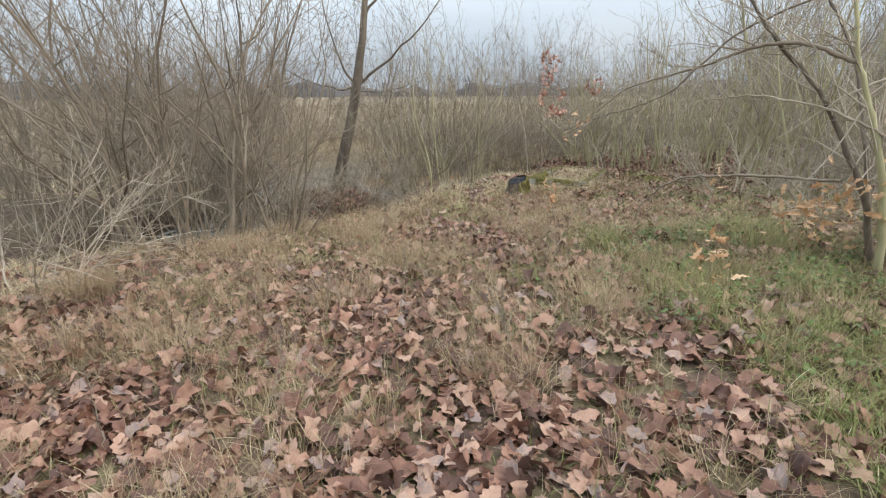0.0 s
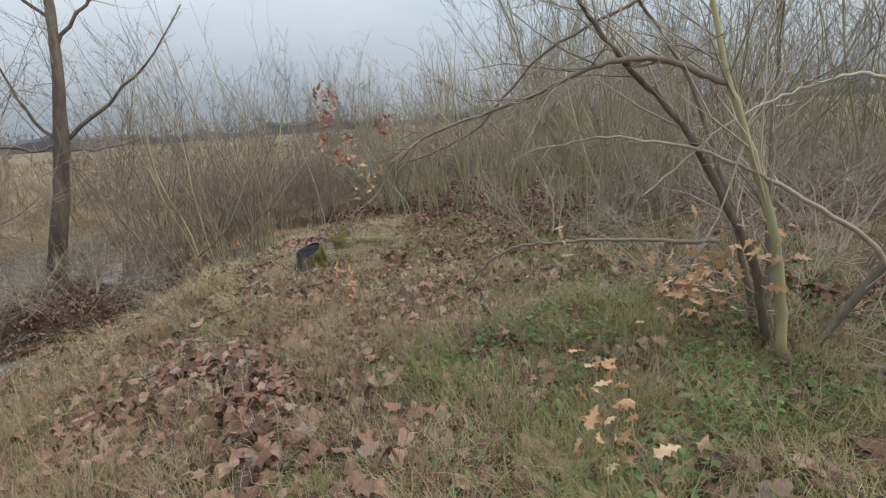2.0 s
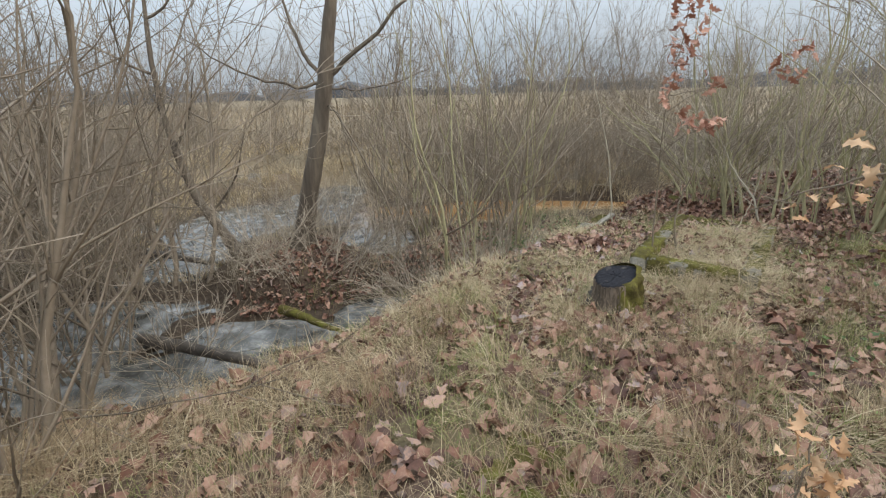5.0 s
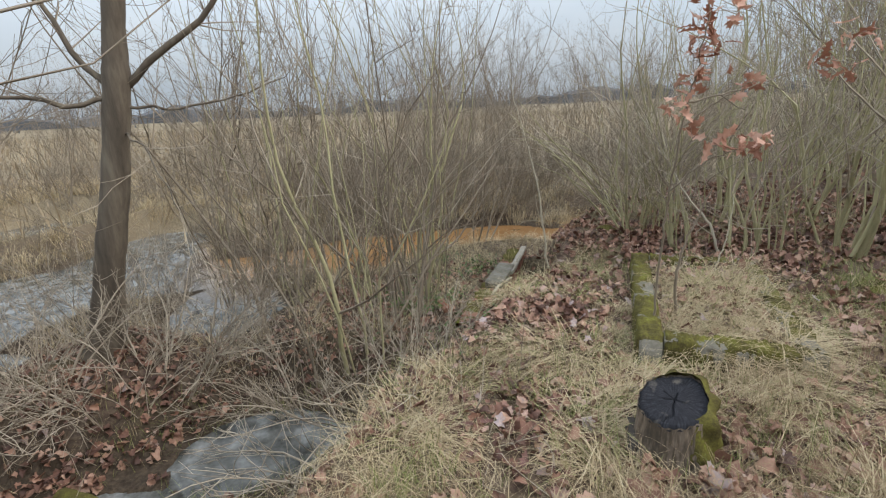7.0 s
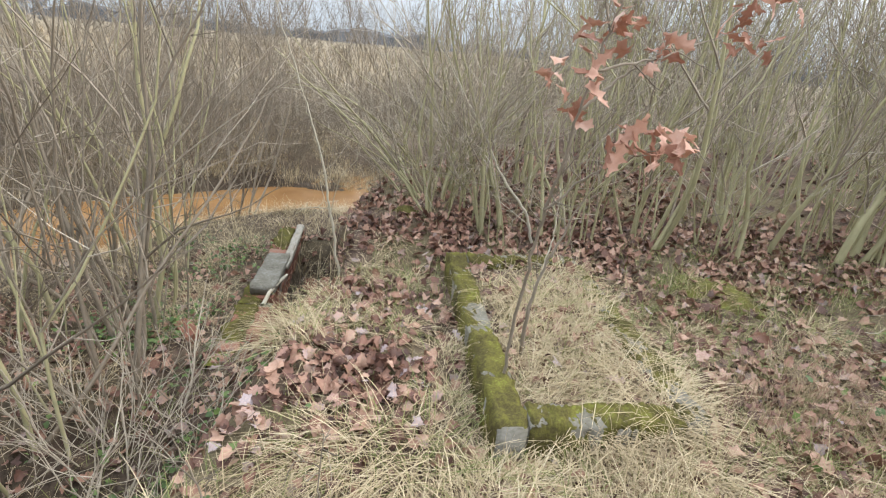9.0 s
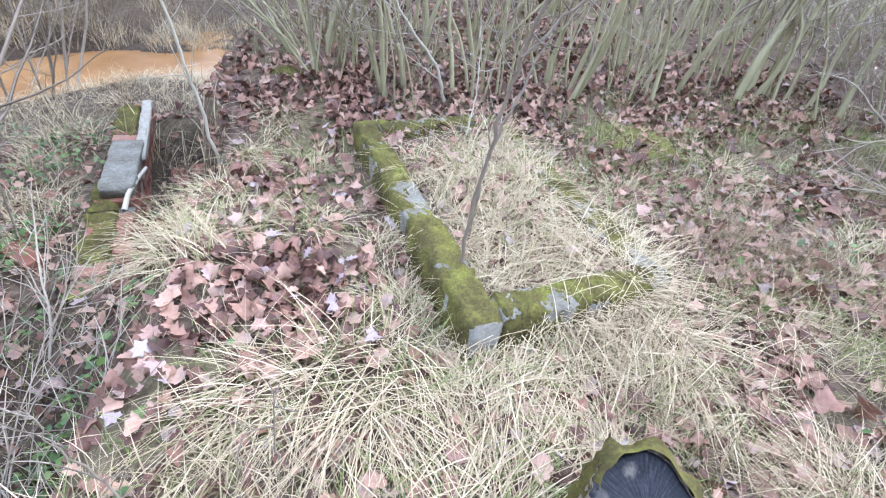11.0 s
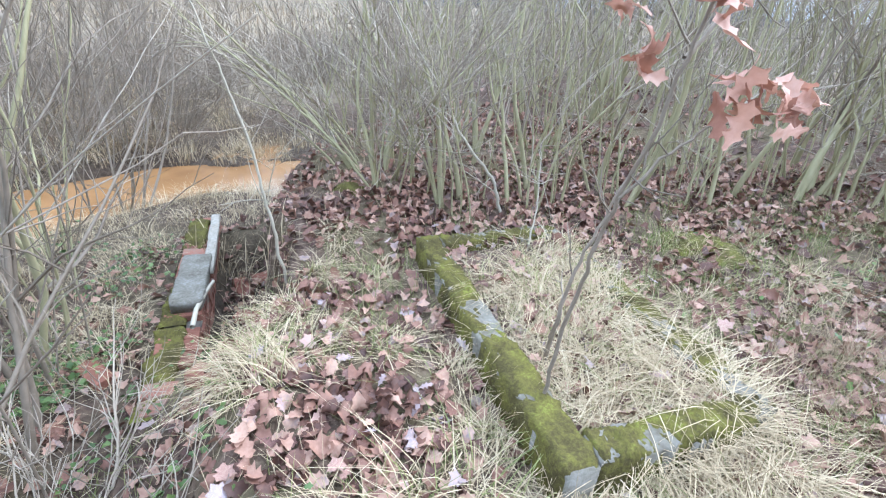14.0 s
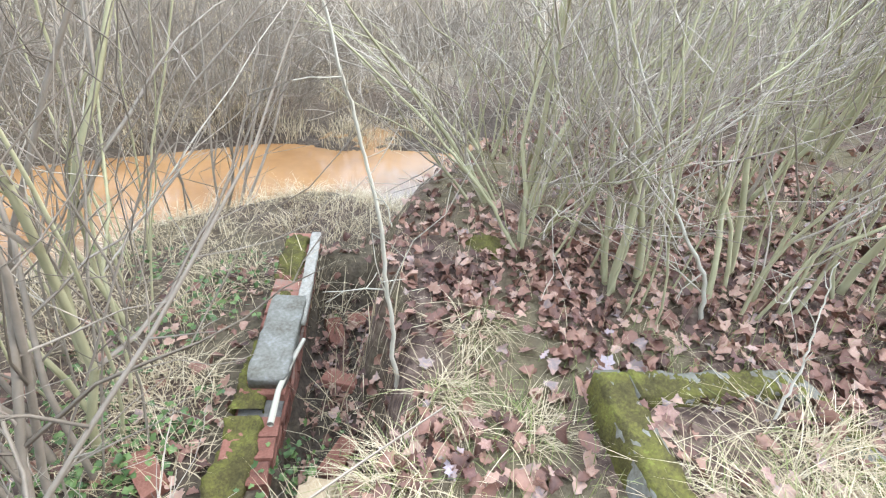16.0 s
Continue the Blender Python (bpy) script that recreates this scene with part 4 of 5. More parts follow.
def build_thorn():
    """The spreading shrub with arching boughs beside the trail."""
    r = rng_of(82)
    tree = tagged(new("arching_shrub"), "old bare shrub with long arching grey boughs over green ground", "shrub")
    tree.location = RISE
    tw = Tubes(3)
    bough(r, tree, tw, ((3.2, 3.3, 0.05), (3.05, 3.3, 0.75), (2.9, 3.38, 1.26), (2.76, 3.46, 1.62), (2.7, 3.6, 2.3), (2.8, 3.7, 3.2)), 0.028, M_WILLOW, 40, 0.85, "trunk")
    bough(r, tree, tw, ((2.76, 3.46, 1.6), (2.51, 3.59, 1.73), (2.31, 3.7, 1.74), (2.12, 3.8, 1.68), (1.97, 3.89, 1.6), (1.61, 4.09, 1.49), (1.47, 4.17, 1.43), (1.33, 4.25, 1.28)), 0.017, M_DARKTWIG, 34, 0.5)
    bough(r, tree, tw, ((3.25, 3.4, 0.05), (3.03, 3.4, 0.68), (2.67, 3.6, 1.43), (2.39, 3.76, 1.76), (2.2, 3.9, 2.1), (1.9, 4.1, 2.7)), 0.026, M_BARK, 36, 0.75, "trunk")
    bough(r, tree, tw, ((3.9, 2.9, 0.1), (3.5, 3.05, 1.5), (3.28, 3.16, 1.61), (3.0, 3.32, 1.54), (2.75, 3.46, 1.4), (2.46, 3.62, 1.1)), 0.014, M_PALESTEM, 10, 0.3)
    bough(r, tree, tw, ((3.6, 2.95, 0.4), (3.42, 3.08, 0.81), (2.97, 3.34, 1.14), (2.66, 3.51, 1.31), (2.27, 3.72, 1.4), (1.92, 3.91, 1.34)), 0.016, M_TWIG, 14, 0.35)
    bough(r, tree, tw, ((2.95, 3.55, 0.78), (2.73, 3.93, 0.76), (2.52, 4.3, 0.71), (2.34, 4.6, 0.65), (2.22, 4.81, 0.51), (2.12, 4.98, 0.29), (2.09, 5.03, 0.09)), 0.012, M_DARKTWIG, 5, 0.2, end=0.6)
    bough(r, tree, tw, ((3.3, 3.5, 0.1), (3.25, 3.7, 0.9), (3.3, 4.1, 1.7), (3.2, 4.6, 2.4), (3.0, 5.0, 2.9)), 0.022, M_BARK, 30, 0.8, "trunk")
    bough(r, tree, tw, ((3.22, 4.4, 2.2), (2.9, 5.1, 1.95), (2.6, 5.6, 1.4), (2.28, 5.99, 1.21), (2.11, 6.19, 1.15), (1.88, 6.47, 1.02), (1.75, 6.62, 0.93), (1.63, 6.77, 0.82)), 0.012, M_DARKTWIG, 4, 0.2)
    bough(r, tree, tw, ((3.3, 3.45, 0.05), (3.6, 3.7, 0.8), (4.0, 4.0, 1.6), (4.2, 4.1, 2.6)), 0.027, M_BARK, 40, 0.85, "trunk")
    bough(r, tree, tw, ((3.35, 3.3, 0.05), (3.9, 3.0, 1.0), (4.4, 2.7, 2.0), (4.7, 2.5, 3.0)), 0.027, M_BARK, 40, 0.85, "trunk")
    bough(r, tree, tw, ((3.25, 3.3, 0.0), (3.3, 2.9, 0.25), (3.1, 2.6, 0.12)), 0.03, M_DARKTWIG, 10, 0.3)
    part_mesh("crown", tw.mesh("crown", M_TWIG), tree)
    leaves = []
    for c, n, s in (((2.75, 3.62, 0.62), 26, 0.1), ((3.05, 3.45, 0.68), 34, 0.13), ((3.0, 3.7, 0.5), 22, 0.12), ((1.88, 6.5, 1.06), 9, 0.06), ((1.78, 6.62, 0.88), 5, 0.05), ((2.5, 4.33, 0.66), 5, 0.06)):
        leaves += scatter(r, FINE_OAK, np.array(c) + r.normal(size=(n, 3)) * s, 0.07 + 0.05 * r.random(n), 1.0)
    vs, fs, n = [], [], 0
    for v, f in leaves:
        vs.append(v)
        fs.append(f + n)
        n += len(v)
    part_mesh("foliage", mesh_of("foliage", np.concatenate(vs), np.concatenate(fs), M_PALELEAF, True), tree, "pale orange-brown withered leaves")


build_thorn()


def leaf_cloud(r, spots, size=0.1, mat=None, tilt=1.0):
    vs, fs, n = [], [], 0
    for c, k, s in spots:
        for v, f in scatter(r, FINE_OAK, np.array(c) + r.normal(size=(k, 3)) * s, size * (0.7 + 0.6 * r.random(k)), tilt, 0.9):
            vs.append(v)
            fs.append(f + n)
            n += len(v)
    return mesh_of("foliage", np.concatenate(vs), np.concatenate(fs), mat or M_OAKLEAF, True)


def build_oaks():
    r = rng_of(83)
    oak = tagged(new("oak_sapling"), "thin young oak holding reddish-brown withered leaves, rooted in the grave", "sapling")
    tw = Tubes(3)
    bough(r, oak, tw, ((1.96, 8.34, 0.05), (1.93, 8.3, 0.6), (1.9, 8.24, 0.98), (1.86, 8.16, 1.3), (1.86, 8.1, 1.6), (1.88, 8.06, 1.85), (1.92, 8.05, 2.3)), 0.008, M_DARKTWIG, 6, 0.25, "stem", 0.35)
    bough(r, oak, tw, ((1.87, 8.13, 1.48), (2.0, 8.1, 1.58), (2.12, 8.07, 1.64), (2.2, 8.05, 1.7)), 0.006, M_DARKTWIG, 3, 0.15)
    bough(r, oak, tw, ((1.88, 8.2, 1.12), (1.98, 8.1, 1.28), (2.1, 7.98, 1.36), (2.2, 7.9, 1.39)), 0.005, M_DARKTWIG, 3, 0.12)
    bough(r, oak, tw, ((1.86, 8.1, 1.6), (2.2, 8.06, 1.66), (2.68, 8.0, 1.8)), 0.005, M_DARKTWIG, 3, 0.15)
    part_mesh("crown", tw.mesh("crown", M_DARKTWIG), oak)
    spots = (((1.92, 8.05, 2.2), 18, 0.07), ((1.9, 8.06, 2.0), 20, 0.065), ((1.9, 8.07, 1.85), 18, 0.06), ((1.88, 8.08, 1.74), 9, 0.05), ((1.8, 8.06, 1.58), 4, 0.03), ((2.18, 8.05, 1.69), 8, 0.04),
             ((2.04, 8.0, 1.37), 11, (0.06, 0.05, 0.025)), ((2.15, 7.94, 1.39), 12, (0.06, 0.05, 0.025)), ((1.88, 8.27, 1.56), 5, 0.035), ((2.05, 8.27, 1.44), 4, 0.03), ((2.7, 7.99, 1.82), 20, 0.075))
    part_mesh("foliage", leaf_cloud(r, spots, 0.1), oak, "reddish-brown withered oak leaves")
    small = tagged(new("oak_seedling"), "knee-high oak seedling with pale orange withered leaves", "seedling")
    small.location = (-0.033, -0.448, 0.12)
    tw = Tubes(4)
    bough(r, small, tw, ((1.38, 5.8, 0.0), (1.36, 5.78, 0.25), (1.34, 5.76, 0.52)), 0.006, M_DARKTWIG, 4, 0.15, "stem", 0.4)
    part_mesh("crown", tw.mesh("crown", M_DARKTWIG), small)
    part_mesh("foliage", leaf_cloud(r, (((1.35, 5.77, 0.45), 12, 0.06), ((1.38, 5.78, 0.3), 10, 0.06)), 0.09, M_PALELEAF), small, "pale orange withered leaves")
    low = tagged(new("oak_seedling"), "low oak seedling with orange withered leaves in green herbs", "seedling")
    low.location = RISE
    tw = Tubes(4)
    bough(r, low, tw, ((1.75, 3.15, 0.0), (1.78, 3.12, 0.22), (1.8, 3.1, 0.42)), 0.006, M_DARKTWIG, 4, 0.15, "stem", 0.4)
    part_mesh("crown", tw.mesh("crown", M_DARKTWIG), low)
    part_mesh("foliage", leaf_cloud(r, (((1.79, 3.12, 0.32), 16, 0.08), ((1.75, 3.1, 0.18), 10, 0.07), ((1.95, 3.4, 0.4), 8, 0.05)), 0.09, M_PALELEAF), low, "orange withered leaves")


build_oaks()


# ---- shrubs ----
def make_shrub(name, seed, label, stems, height, spread, arch, rad, mat, twig_mat, shoots, shoot_len, group, sub=2, base=0.12, side=(0, 0)):
    """One bare many-stemmed shrub at the origin, to be copied."""
    r = rng_of(seed)
    shrub = tagged(new(name), label, "shrub", group)
    tw = Tubes(3)
    for _ in range(stems):
        a = r.random() * 2 * math.pi
        d = np.array((math.cos(a) * spread + side[0], math.sin(a) * spread + side[1], 1.0)) * (1, 1, 1)
        p = np.array((math.cos(a), math.sin(a), 0)) * base * r.random() ** 0.5
        p[2] = -0.08
        h = height * (0.55 + 0.55 * r.random())
        k = 12
        P, w = [p], unit(d)
        for i in range(k - 1):
            w = unit(w + r.normal(size=3) * (0.09 if r.random() < 0.8 else 0.2) + UP * (0.05 - arch * i / k) + np.array((math.cos(a), math.sin(a), 0)) * arch * 0.25)
            P.append(P[-1] + w * h / (k - 1))
        P = np.array(P)
        R = np.linspace(rad * (0.5 + 1.4 * r.random() ** 3), 0.0022, k)
        ts = Tubes(5)
        ts.add(P, R)
        for _ in range(r.integers(1, 4)):
            m = r.integers(2, 8)
            way = unit(unit(P[m + 1] - P[m]) + r.normal(size=3) * (0.5, 0.5, 0.2))
            Q = wander(r, P[m], way, h * (0.75 - m / k * 0.8) * (0.6 + 0.5 * r.random()), 8, 0.13, 0.05)
            q = np.linspace(R[m] * 0.72, 0.002, 8)
            tw.add(Q, q)
            sprigs(r, tw, Q, q, max(2, shoots // 3), shoot_len * 0.8, 0.15, 0.9, sub, 0.06)
        part_mesh("stem", ts.mesh("stem", mat), shrub)
        sprigs(r, tw, P, R, shoots, shoot_len, 0.18, 1.1, sub, 0.06)
    part_mesh("crown", tw.mesh("crown", twig_mat), shrub)
    return shrub


def plant(sources, spots, seed, sink=0.0, lo=0.8, hi=1.2):
    """Stands copies of the sources at the spots; the sources themselves take the first."""
    r = rng_of(seed)
    for k, (x, y) in enumerate(spots):
        src = sources[k % len(sources)]
        m = pose(x, y, float(ground_z(x, y)) - sink, 0, 0, r.random() * 360)
        s = lo + (hi - lo) * r.random()
        if k < len(sources):
            src.matrix_basis = m
            ob = src
        else:
            ob = copy_thing(src, m)
        ob.scale = (s, s, s)


def spread_spots(seed, n, box, keep, gap):
    """n random spots in a box that keep() allows, at least gap apart."""
    r = rng_of(seed)
    out = []
    for _ in range(n * 60):
        p = (box[0] + (box[2] - box[0]) * r.random(), box[1] + (box[3] - box[1]) * r.random())
        if keep(*p) and all((p[0] - q[0]) ** 2 + (p[1] - q[1]) ** 2 > gap * gap for q in out):
            out.append(p)
            if len(out) == n:
                break
    return out


# the pole-like thicket beyond the grave
POLES = [make_shrub("willow_shrub", 100 + i, "dense bare willow shrub with upright olive-grey stems", 10, 3.3, 0.1, 0.0, 0.017, M_WILLOW, M_TWIG, 9, 0.6, "willow thicket", 1, 0.34) for i in range(5)]
pole_spots = [(3.55, 9.75), (4.0, 9.35), (4.35, 8.9), (3.4, 10.35), (4.75, 8.45), (5.2, 7.9), (5.5, 7.3), (5.55, 6.6), (5.5, 5.9)]
pole_spots += spread_spots(5, 36, (3.4, 4.6, 11.0, 13.0), lambda x, y: (x * 0.7 + y * 0.55 > 8.15) and x > np.interp(y, CREST_Y, CREST_X) + 0.15 and (x > 5.3 or y > 9.4), 0.52)
plant(POLES, pole_spots, 6, 0.02, 0.65, 1.1)
# arching willow at the water's end of the thicket
ARCH = [make_shrub("arching_willow", 120 + i, "bare willow leaning out over the orange water", 18, 2.5, 0.5, 0.14, 0.012, M_WILLOW, M_TWIG, 12, 0.6, "willow thicket", 2, 0.3, (-0.35, 0.15)) for i in range(2)]
for src, (x, y) in zip(ARCH, ((3.55, 10.75), (4.2, 11.3))):
    src.location = (x, y, float(ground_z(x, y)))
# brambly twigs right of the trail, behind the arching shrub
BRAMBLE = [make_shrub("bramble_shrub", 140 + i, "tangled bare brown undergrowth shrub", 15, 1.5, 0.55, 0.2, 0.008, M_TWIG, M_TWIG, 9, 0.5, "undergrowth", 1, 0.35) for i in range(4)]
plant(BRAMBLE, [(-3.5, 3.5), (-1.55, 10.1), (-2.5, 10.1), (-1.3, 10.7), (-1.9, 9.9), (-2.8, 9.85), (-0.35, 9.85), (-2.2, 11.2), (0.05, 8.75), (0.4, 9.2), (0.6, 9.65), (-2.7, 8.3)] + spread_spots(7, 32, (3.4, 0.5, 9.0, 7.2), lambda x, y: x - 0.12 * y > 3.3 or (x > 4.2), 0.5), 8, 0.02, 0.7, 1.2)
# tall saplings that make the skyline behind, their crowns coloured dark as if backlit
TALL = [make_shrub("tall_sapling", 160 + i, "tall slender bare sapling clump against the sky", 9, 5.4, 0.2, 0.03, 0.02, M_WILLOW, M_DARKTWIG, 22, 0.9, "tall saplings", 2, 0.3) for i in range(4)]
plant(TALL, spread_spots(9, 26, (4.6, 2.0, 15, 16.0), lambda x, y: x + 0.3 * y > 7.5 and x > np.interp(y, CREST_Y, CREST_X) + 0.6, 1.0), 10, 0.05, 0.75, 1.15)
# stems in the ditch and on the shelf before the brick wall
# odd sources get the dark colour, painting in the backlight on tall stems
DITCH = [make_shrub("ditch_willow", 180 + i, "young bare willow stems growing from the ditch", 6, 4.4, 0.15, 0.0, 0.0135, (M_WILLOW, M_DARKTWIG)[i % 2], (M_TWIG, M_DARKTWIG)[i % 2], 9, 0.7, "ditch willows", 1, 0.35) for i in range(4)]
plant(DITCH, [(1.08, 11.2), (0.75, 10.75), (1.35, 11.75), (-0.3, 9.95), (0.3, 10.0), (0.65, 10.25), (0.2, 11.2), (-0.75, 10.8), (-0.45, 11.8),
              (0.95, 10.95), (1.45, 12.2), (0.9, 11.6), (-1.1, 13.2), (0.1, 13.4)], 11, 0.03, 0.75, 1.15)
# grey willows left of the trail and round the ditch
GREY = [make_shrub("grey_willow", 200 + i, "big bare grey willow bush by the wet ditch", 20, 4.6, 0.3, 0.03, 0.018, M_DARKTWIG, M_DARKTWIG, 17, 0.95, "grey willows", 1, 0.5) for i in range(3)]
plant(GREY, [(-3.9, 9.9), (-4.5, 8.8), (-5.0, 10.3), (-3.6, 8.2), (-5.9, 8.0), (-5.2, 6.9), (-6.2, 10.9), (-7.2, 9.2), (-3.1, 5.4), (-7.6, 6.4), (-7.4, 3.6), (-9.0, 10), (-9.6, 6), (-8, 12.5), (-7.4, 13.4), (-2.5, 5.9), (-5.4, 9.4), (-5.6, 12.6), (-3.3, 7.0)], 12, 0.05, 0.7, 1.15)
# fine brush over the stream and beyond
BRUSH = [make_shrub("brush_shrub", 220 + i, "low fine-twigged dark brush on the far bank", 13, 1.4, 0.5, 0.08, 0.007, M_DARKTWIG, M_DARKTWIG, 8, 0.5, "far bank brush", 1, 0.45) for i in range(4)]
brush_spots = spread_spots(13, 56, (-7, 15.3, 13, 23), lambda x, y: ground_z(x, y) > -0.8 and y + np.clip(x - 5, 0, 4) * 0.6 > 15.6 and (y < 20 or x > -1 or (x * 7 + y * 3) % 1 < 0.35), 0.6)
brush_spots += spread_spots(25, 40, (-0.5, 15.5, 9.5, 18.5), lambda x, y: ground_z(x, y) > -0.8, 0.4)
brush_spots += spread_spots(27, 34, (-12, 16.0, 2, 26), lambda x, y: ground_z(x, y) > -0.8, 0.9)
brush_spots += spread_spots(15, 6, (-2.5, 11.6, 0.3, 13.6), lambda x, y: ground_z(x, y) > -0.86, 0.5)
plant(BRUSH, brush_spots, 14, 0.03, 0.65, 1.2)
# backlight from the sky is put into the dark stem and twig colour
FARSAP = [make_shrub("far_sapling", 240 + i, "slender bare sapling clump standing in the marsh", 8, 5.0, 0.22, 0.02, 0.016, M_DARKTWIG, M_DARKTWIG, 18, 1.0, "marsh saplings", 2, 0.3) for i in range(3)]
plant(FARSAP, spread_spots(16, 46, (-12, 15.6, 14, 28), lambda x, y: ground_z(x, y) > -0.8, 1.1) + [(0.0, 12.9), (1.0, 13.2), (-1.2, 12.9), (2.2, 13.3)], 17, 0.05, 0.6, 1.2)


# ---- single stems, logs and fallen wood ----
def single_stem(name, label, pts, rad, mat, shoots=6, length=0.4, seed=1):
    r = rng_of(seed)
    ob = tagged(new(name), label, "stem")
    tw = Tubes(3)
    bough(r, ob, tw, pts, rad, mat, shoots, length, "stem", 0.3)
    if shoots:
        part_mesh("crown", tw.mesh("crown", mat), ob)


single_stem("pale_sapling_stem", "thin pale bare stem standing between pit and grave", ((2.15, 10.17, -0.13), (2.1, 10.2, 0.35), (2.06, 10.23, 0.73), (1.99, 10.28, 1.11), (1.91, 10.33, 1.41), (1.8, 10.4, 1.9)), 0.011, M_PALESTEM, 7, 0.4, 301)
single_stem("bent_willow_stem", "bent grey willow stem at the thicket's edge", ((3.18, 10.32, -0.06), (3.13, 10.36, 0.18), (2.93, 10.54, 0.58), (2.6, 10.8, 1.0), (2.2, 11.1, 1.4)), 0.013, M_WILLOW, 10, 0.4, 302)
single_stem("bent_willow_stem", "pale curved willow stem behind the grave", ((3.58, 9.45, 0.02), (3.47, 9.53, 0.46), (3.29, 9.69, 0.74), (3.16, 9.81, 1.07), (2.95, 10.0, 1.5)), 0.013, M_PALESTEM, 9, 0.4, 303)
single_stem("dry_stalk", "pale forked dry stalk leaning over the grave corner", ((3.02, 8.98, 0.2), (3.12, 9.0, 0.42), (3.2, 9.05, 0.62), (3.27, 9.1, 0.85)), 0.006, M_PALESTEM, 4, 0.2, 304)
single_stem("dark_stem", "thick dark stem beside the grave", ((2.25, 8.46, 0.12), (2.15, 8.41, 0.45), (2.17, 8.37, 0.75), (2.26, 8.28, 1.1)), 0.012, M_DARKTWIG, 4, 0.25, 305)
single_stem("mossy_log", "short mossy rotting log lying on the muddy bank", ((-1.83, 8.92, -0.6), (-1.53, 8.71, -0.58), (-1.25, 8.52, -0.6), (-0.97, 8.33, -0.58)), 0.06, M_MOSS, 0, 0, 306)
single_stem("fallen_log", "dark wet log lying across the ditch water", ((-5.2, 11.6, -0.78), (-4.2, 11.1, -0.74), (-3.4, 10.75, -0.72), (-2.6, 10.3, -0.68)), 0.07, M_DARKWOOD, 0, 0, 307)
single_stem("fallen_log", "dark rotten trunk lying in the wet ditch", ((-3.3, 8.6, -0.8), (-2.4, 8.2, -0.7), (-1.4, 7.6, -0.52), (-0.9, 7.25, -0.38)), 0.075, M_DARKWOOD, 4, 0.3, 308)
single_stem("fallen_twig", "thin brown fallen branch across the leaf litter", ((1.28, 8.75, 0.02), (1.5, 8.68, 0.05), (1.72, 8.7, 0.06), (1.92, 8.85, 0.05)), 0.008, M_PALESTEM, 2, 0.15, 309)
for k, (x, y) in enumerate(((-0.95, 1.65), (0.3, 2.05), (-0.35, 2.55), (0.5, 3.15), (-1.35, 2.85), (0.95, 3.45), (0.05, 3.85), (0.3, 4.55), (0.65, 4.4), (-0.65, 4.75), (1.45, 3.95), (-0.85, 2.6), (-1.6, 1.5), (0.75, 8.5), (1.0, 8.3))):
    z = float(ground_z(x, y))
    rr = rng_of(320 + k)
    d = rr.normal(size=2) * 0.06
    single_stem("dead_shoot", "thin dark dead woody shoot in the grass", ((x, y, z - 0.02), (x + d[0], y + d[1], z + 0.2), (x + 1.5 * d[0], y + 1.2 * d[1], z + 0.42)), 0.004, M_DARKTWIG, 5, 0.16, 320 + k)

# ---- grass, leaves and herbs on the ground ----
LEAFY = ((0.2, 1.5, 0.9), (-0.7, 2.7, 1.1), (0.45, 4.1, 0.6), (1.5, 4.9, 0.7), (0.35, 5.0, 0.6), (0.8, 5.3, 0.5), (-0.1, 4.5, 0.5), (1.6, 6.6, 0.8), (-1.8, 1.6, 1.0), (-2.8, 2.4, 0.9), (0.9, 7.9, 0.4), (1.5, 8.9, 0.6), (1.15, 8.2, 0.35), (1.7, 7.75, 0.4), (2.0, 9.75, 0.3), (2.35, 7.15, 0.35), (3.0, 7.6, 0.45), (3.5, 8.75, 0.6), (1.95, 9.3, 0.4), (2.7, 6.2, 0.4),
         (-1.8, 9.5, 0.8), (4.7, 8.4, 0.7), (3.4, 10.0, 0.6), (2.3, 10.8, 0.5), (0.0, 0.8, 1.2), (-1.6, 1.8, 1.0), (1.2, 1.6, 0.7), (2.8, 10.4, 0.5), (3.0, 9.9, 0.5), (4.2, 9.3, 0.7), (5.4, 7.4, 0.6))


def leafiness(x, y):
    out = 0.1 + 0.32 * ease(0.0, 0.9, waves(x, y, 0.7, 5))
    for px, py, s in LEAFY:
        out = np.maximum(out, np.exp(-((x - px) ** 2 + (y - py) ** 2) / (s * s)) * ((0.66 if py < 6.4 else 0.5) + 0.35 * waves(x, y, 0.5, 2)))
    return np.clip(out, 0.02, 1)


def in_grave(x, y):
    gx, gy = x - 1.68, y - 8.115
    al, ac = gx * AXIS[0] + gy * AXIS[1], gx * CROSS[0] + gy * CROSS[1]
    return (al > 0.1) & (al < 1.65) & (ac > 0.1) & (ac < 0.86)


def off_kerb(x, y):
    gx, gy = x - 1.68, y - 8.115
    al, ac = gx * AXIS[0] + gy * AXIS[1], gx * CROSS[0] + gy * CROSS[1]
    rim = (al > -0.02) & (al < 1.76) & (ac > -0.02) & (ac < 0.98)
    return (~rim | in_grave(x, y)) & (np.hypot(x - 1.37, y - 7.44) > 0.19)


def random_points(r, n, box):
    return box[0] + (box[2] - box[0]) * r.random(n), box[1] + (box[3] - box[1]) * r.random(n)


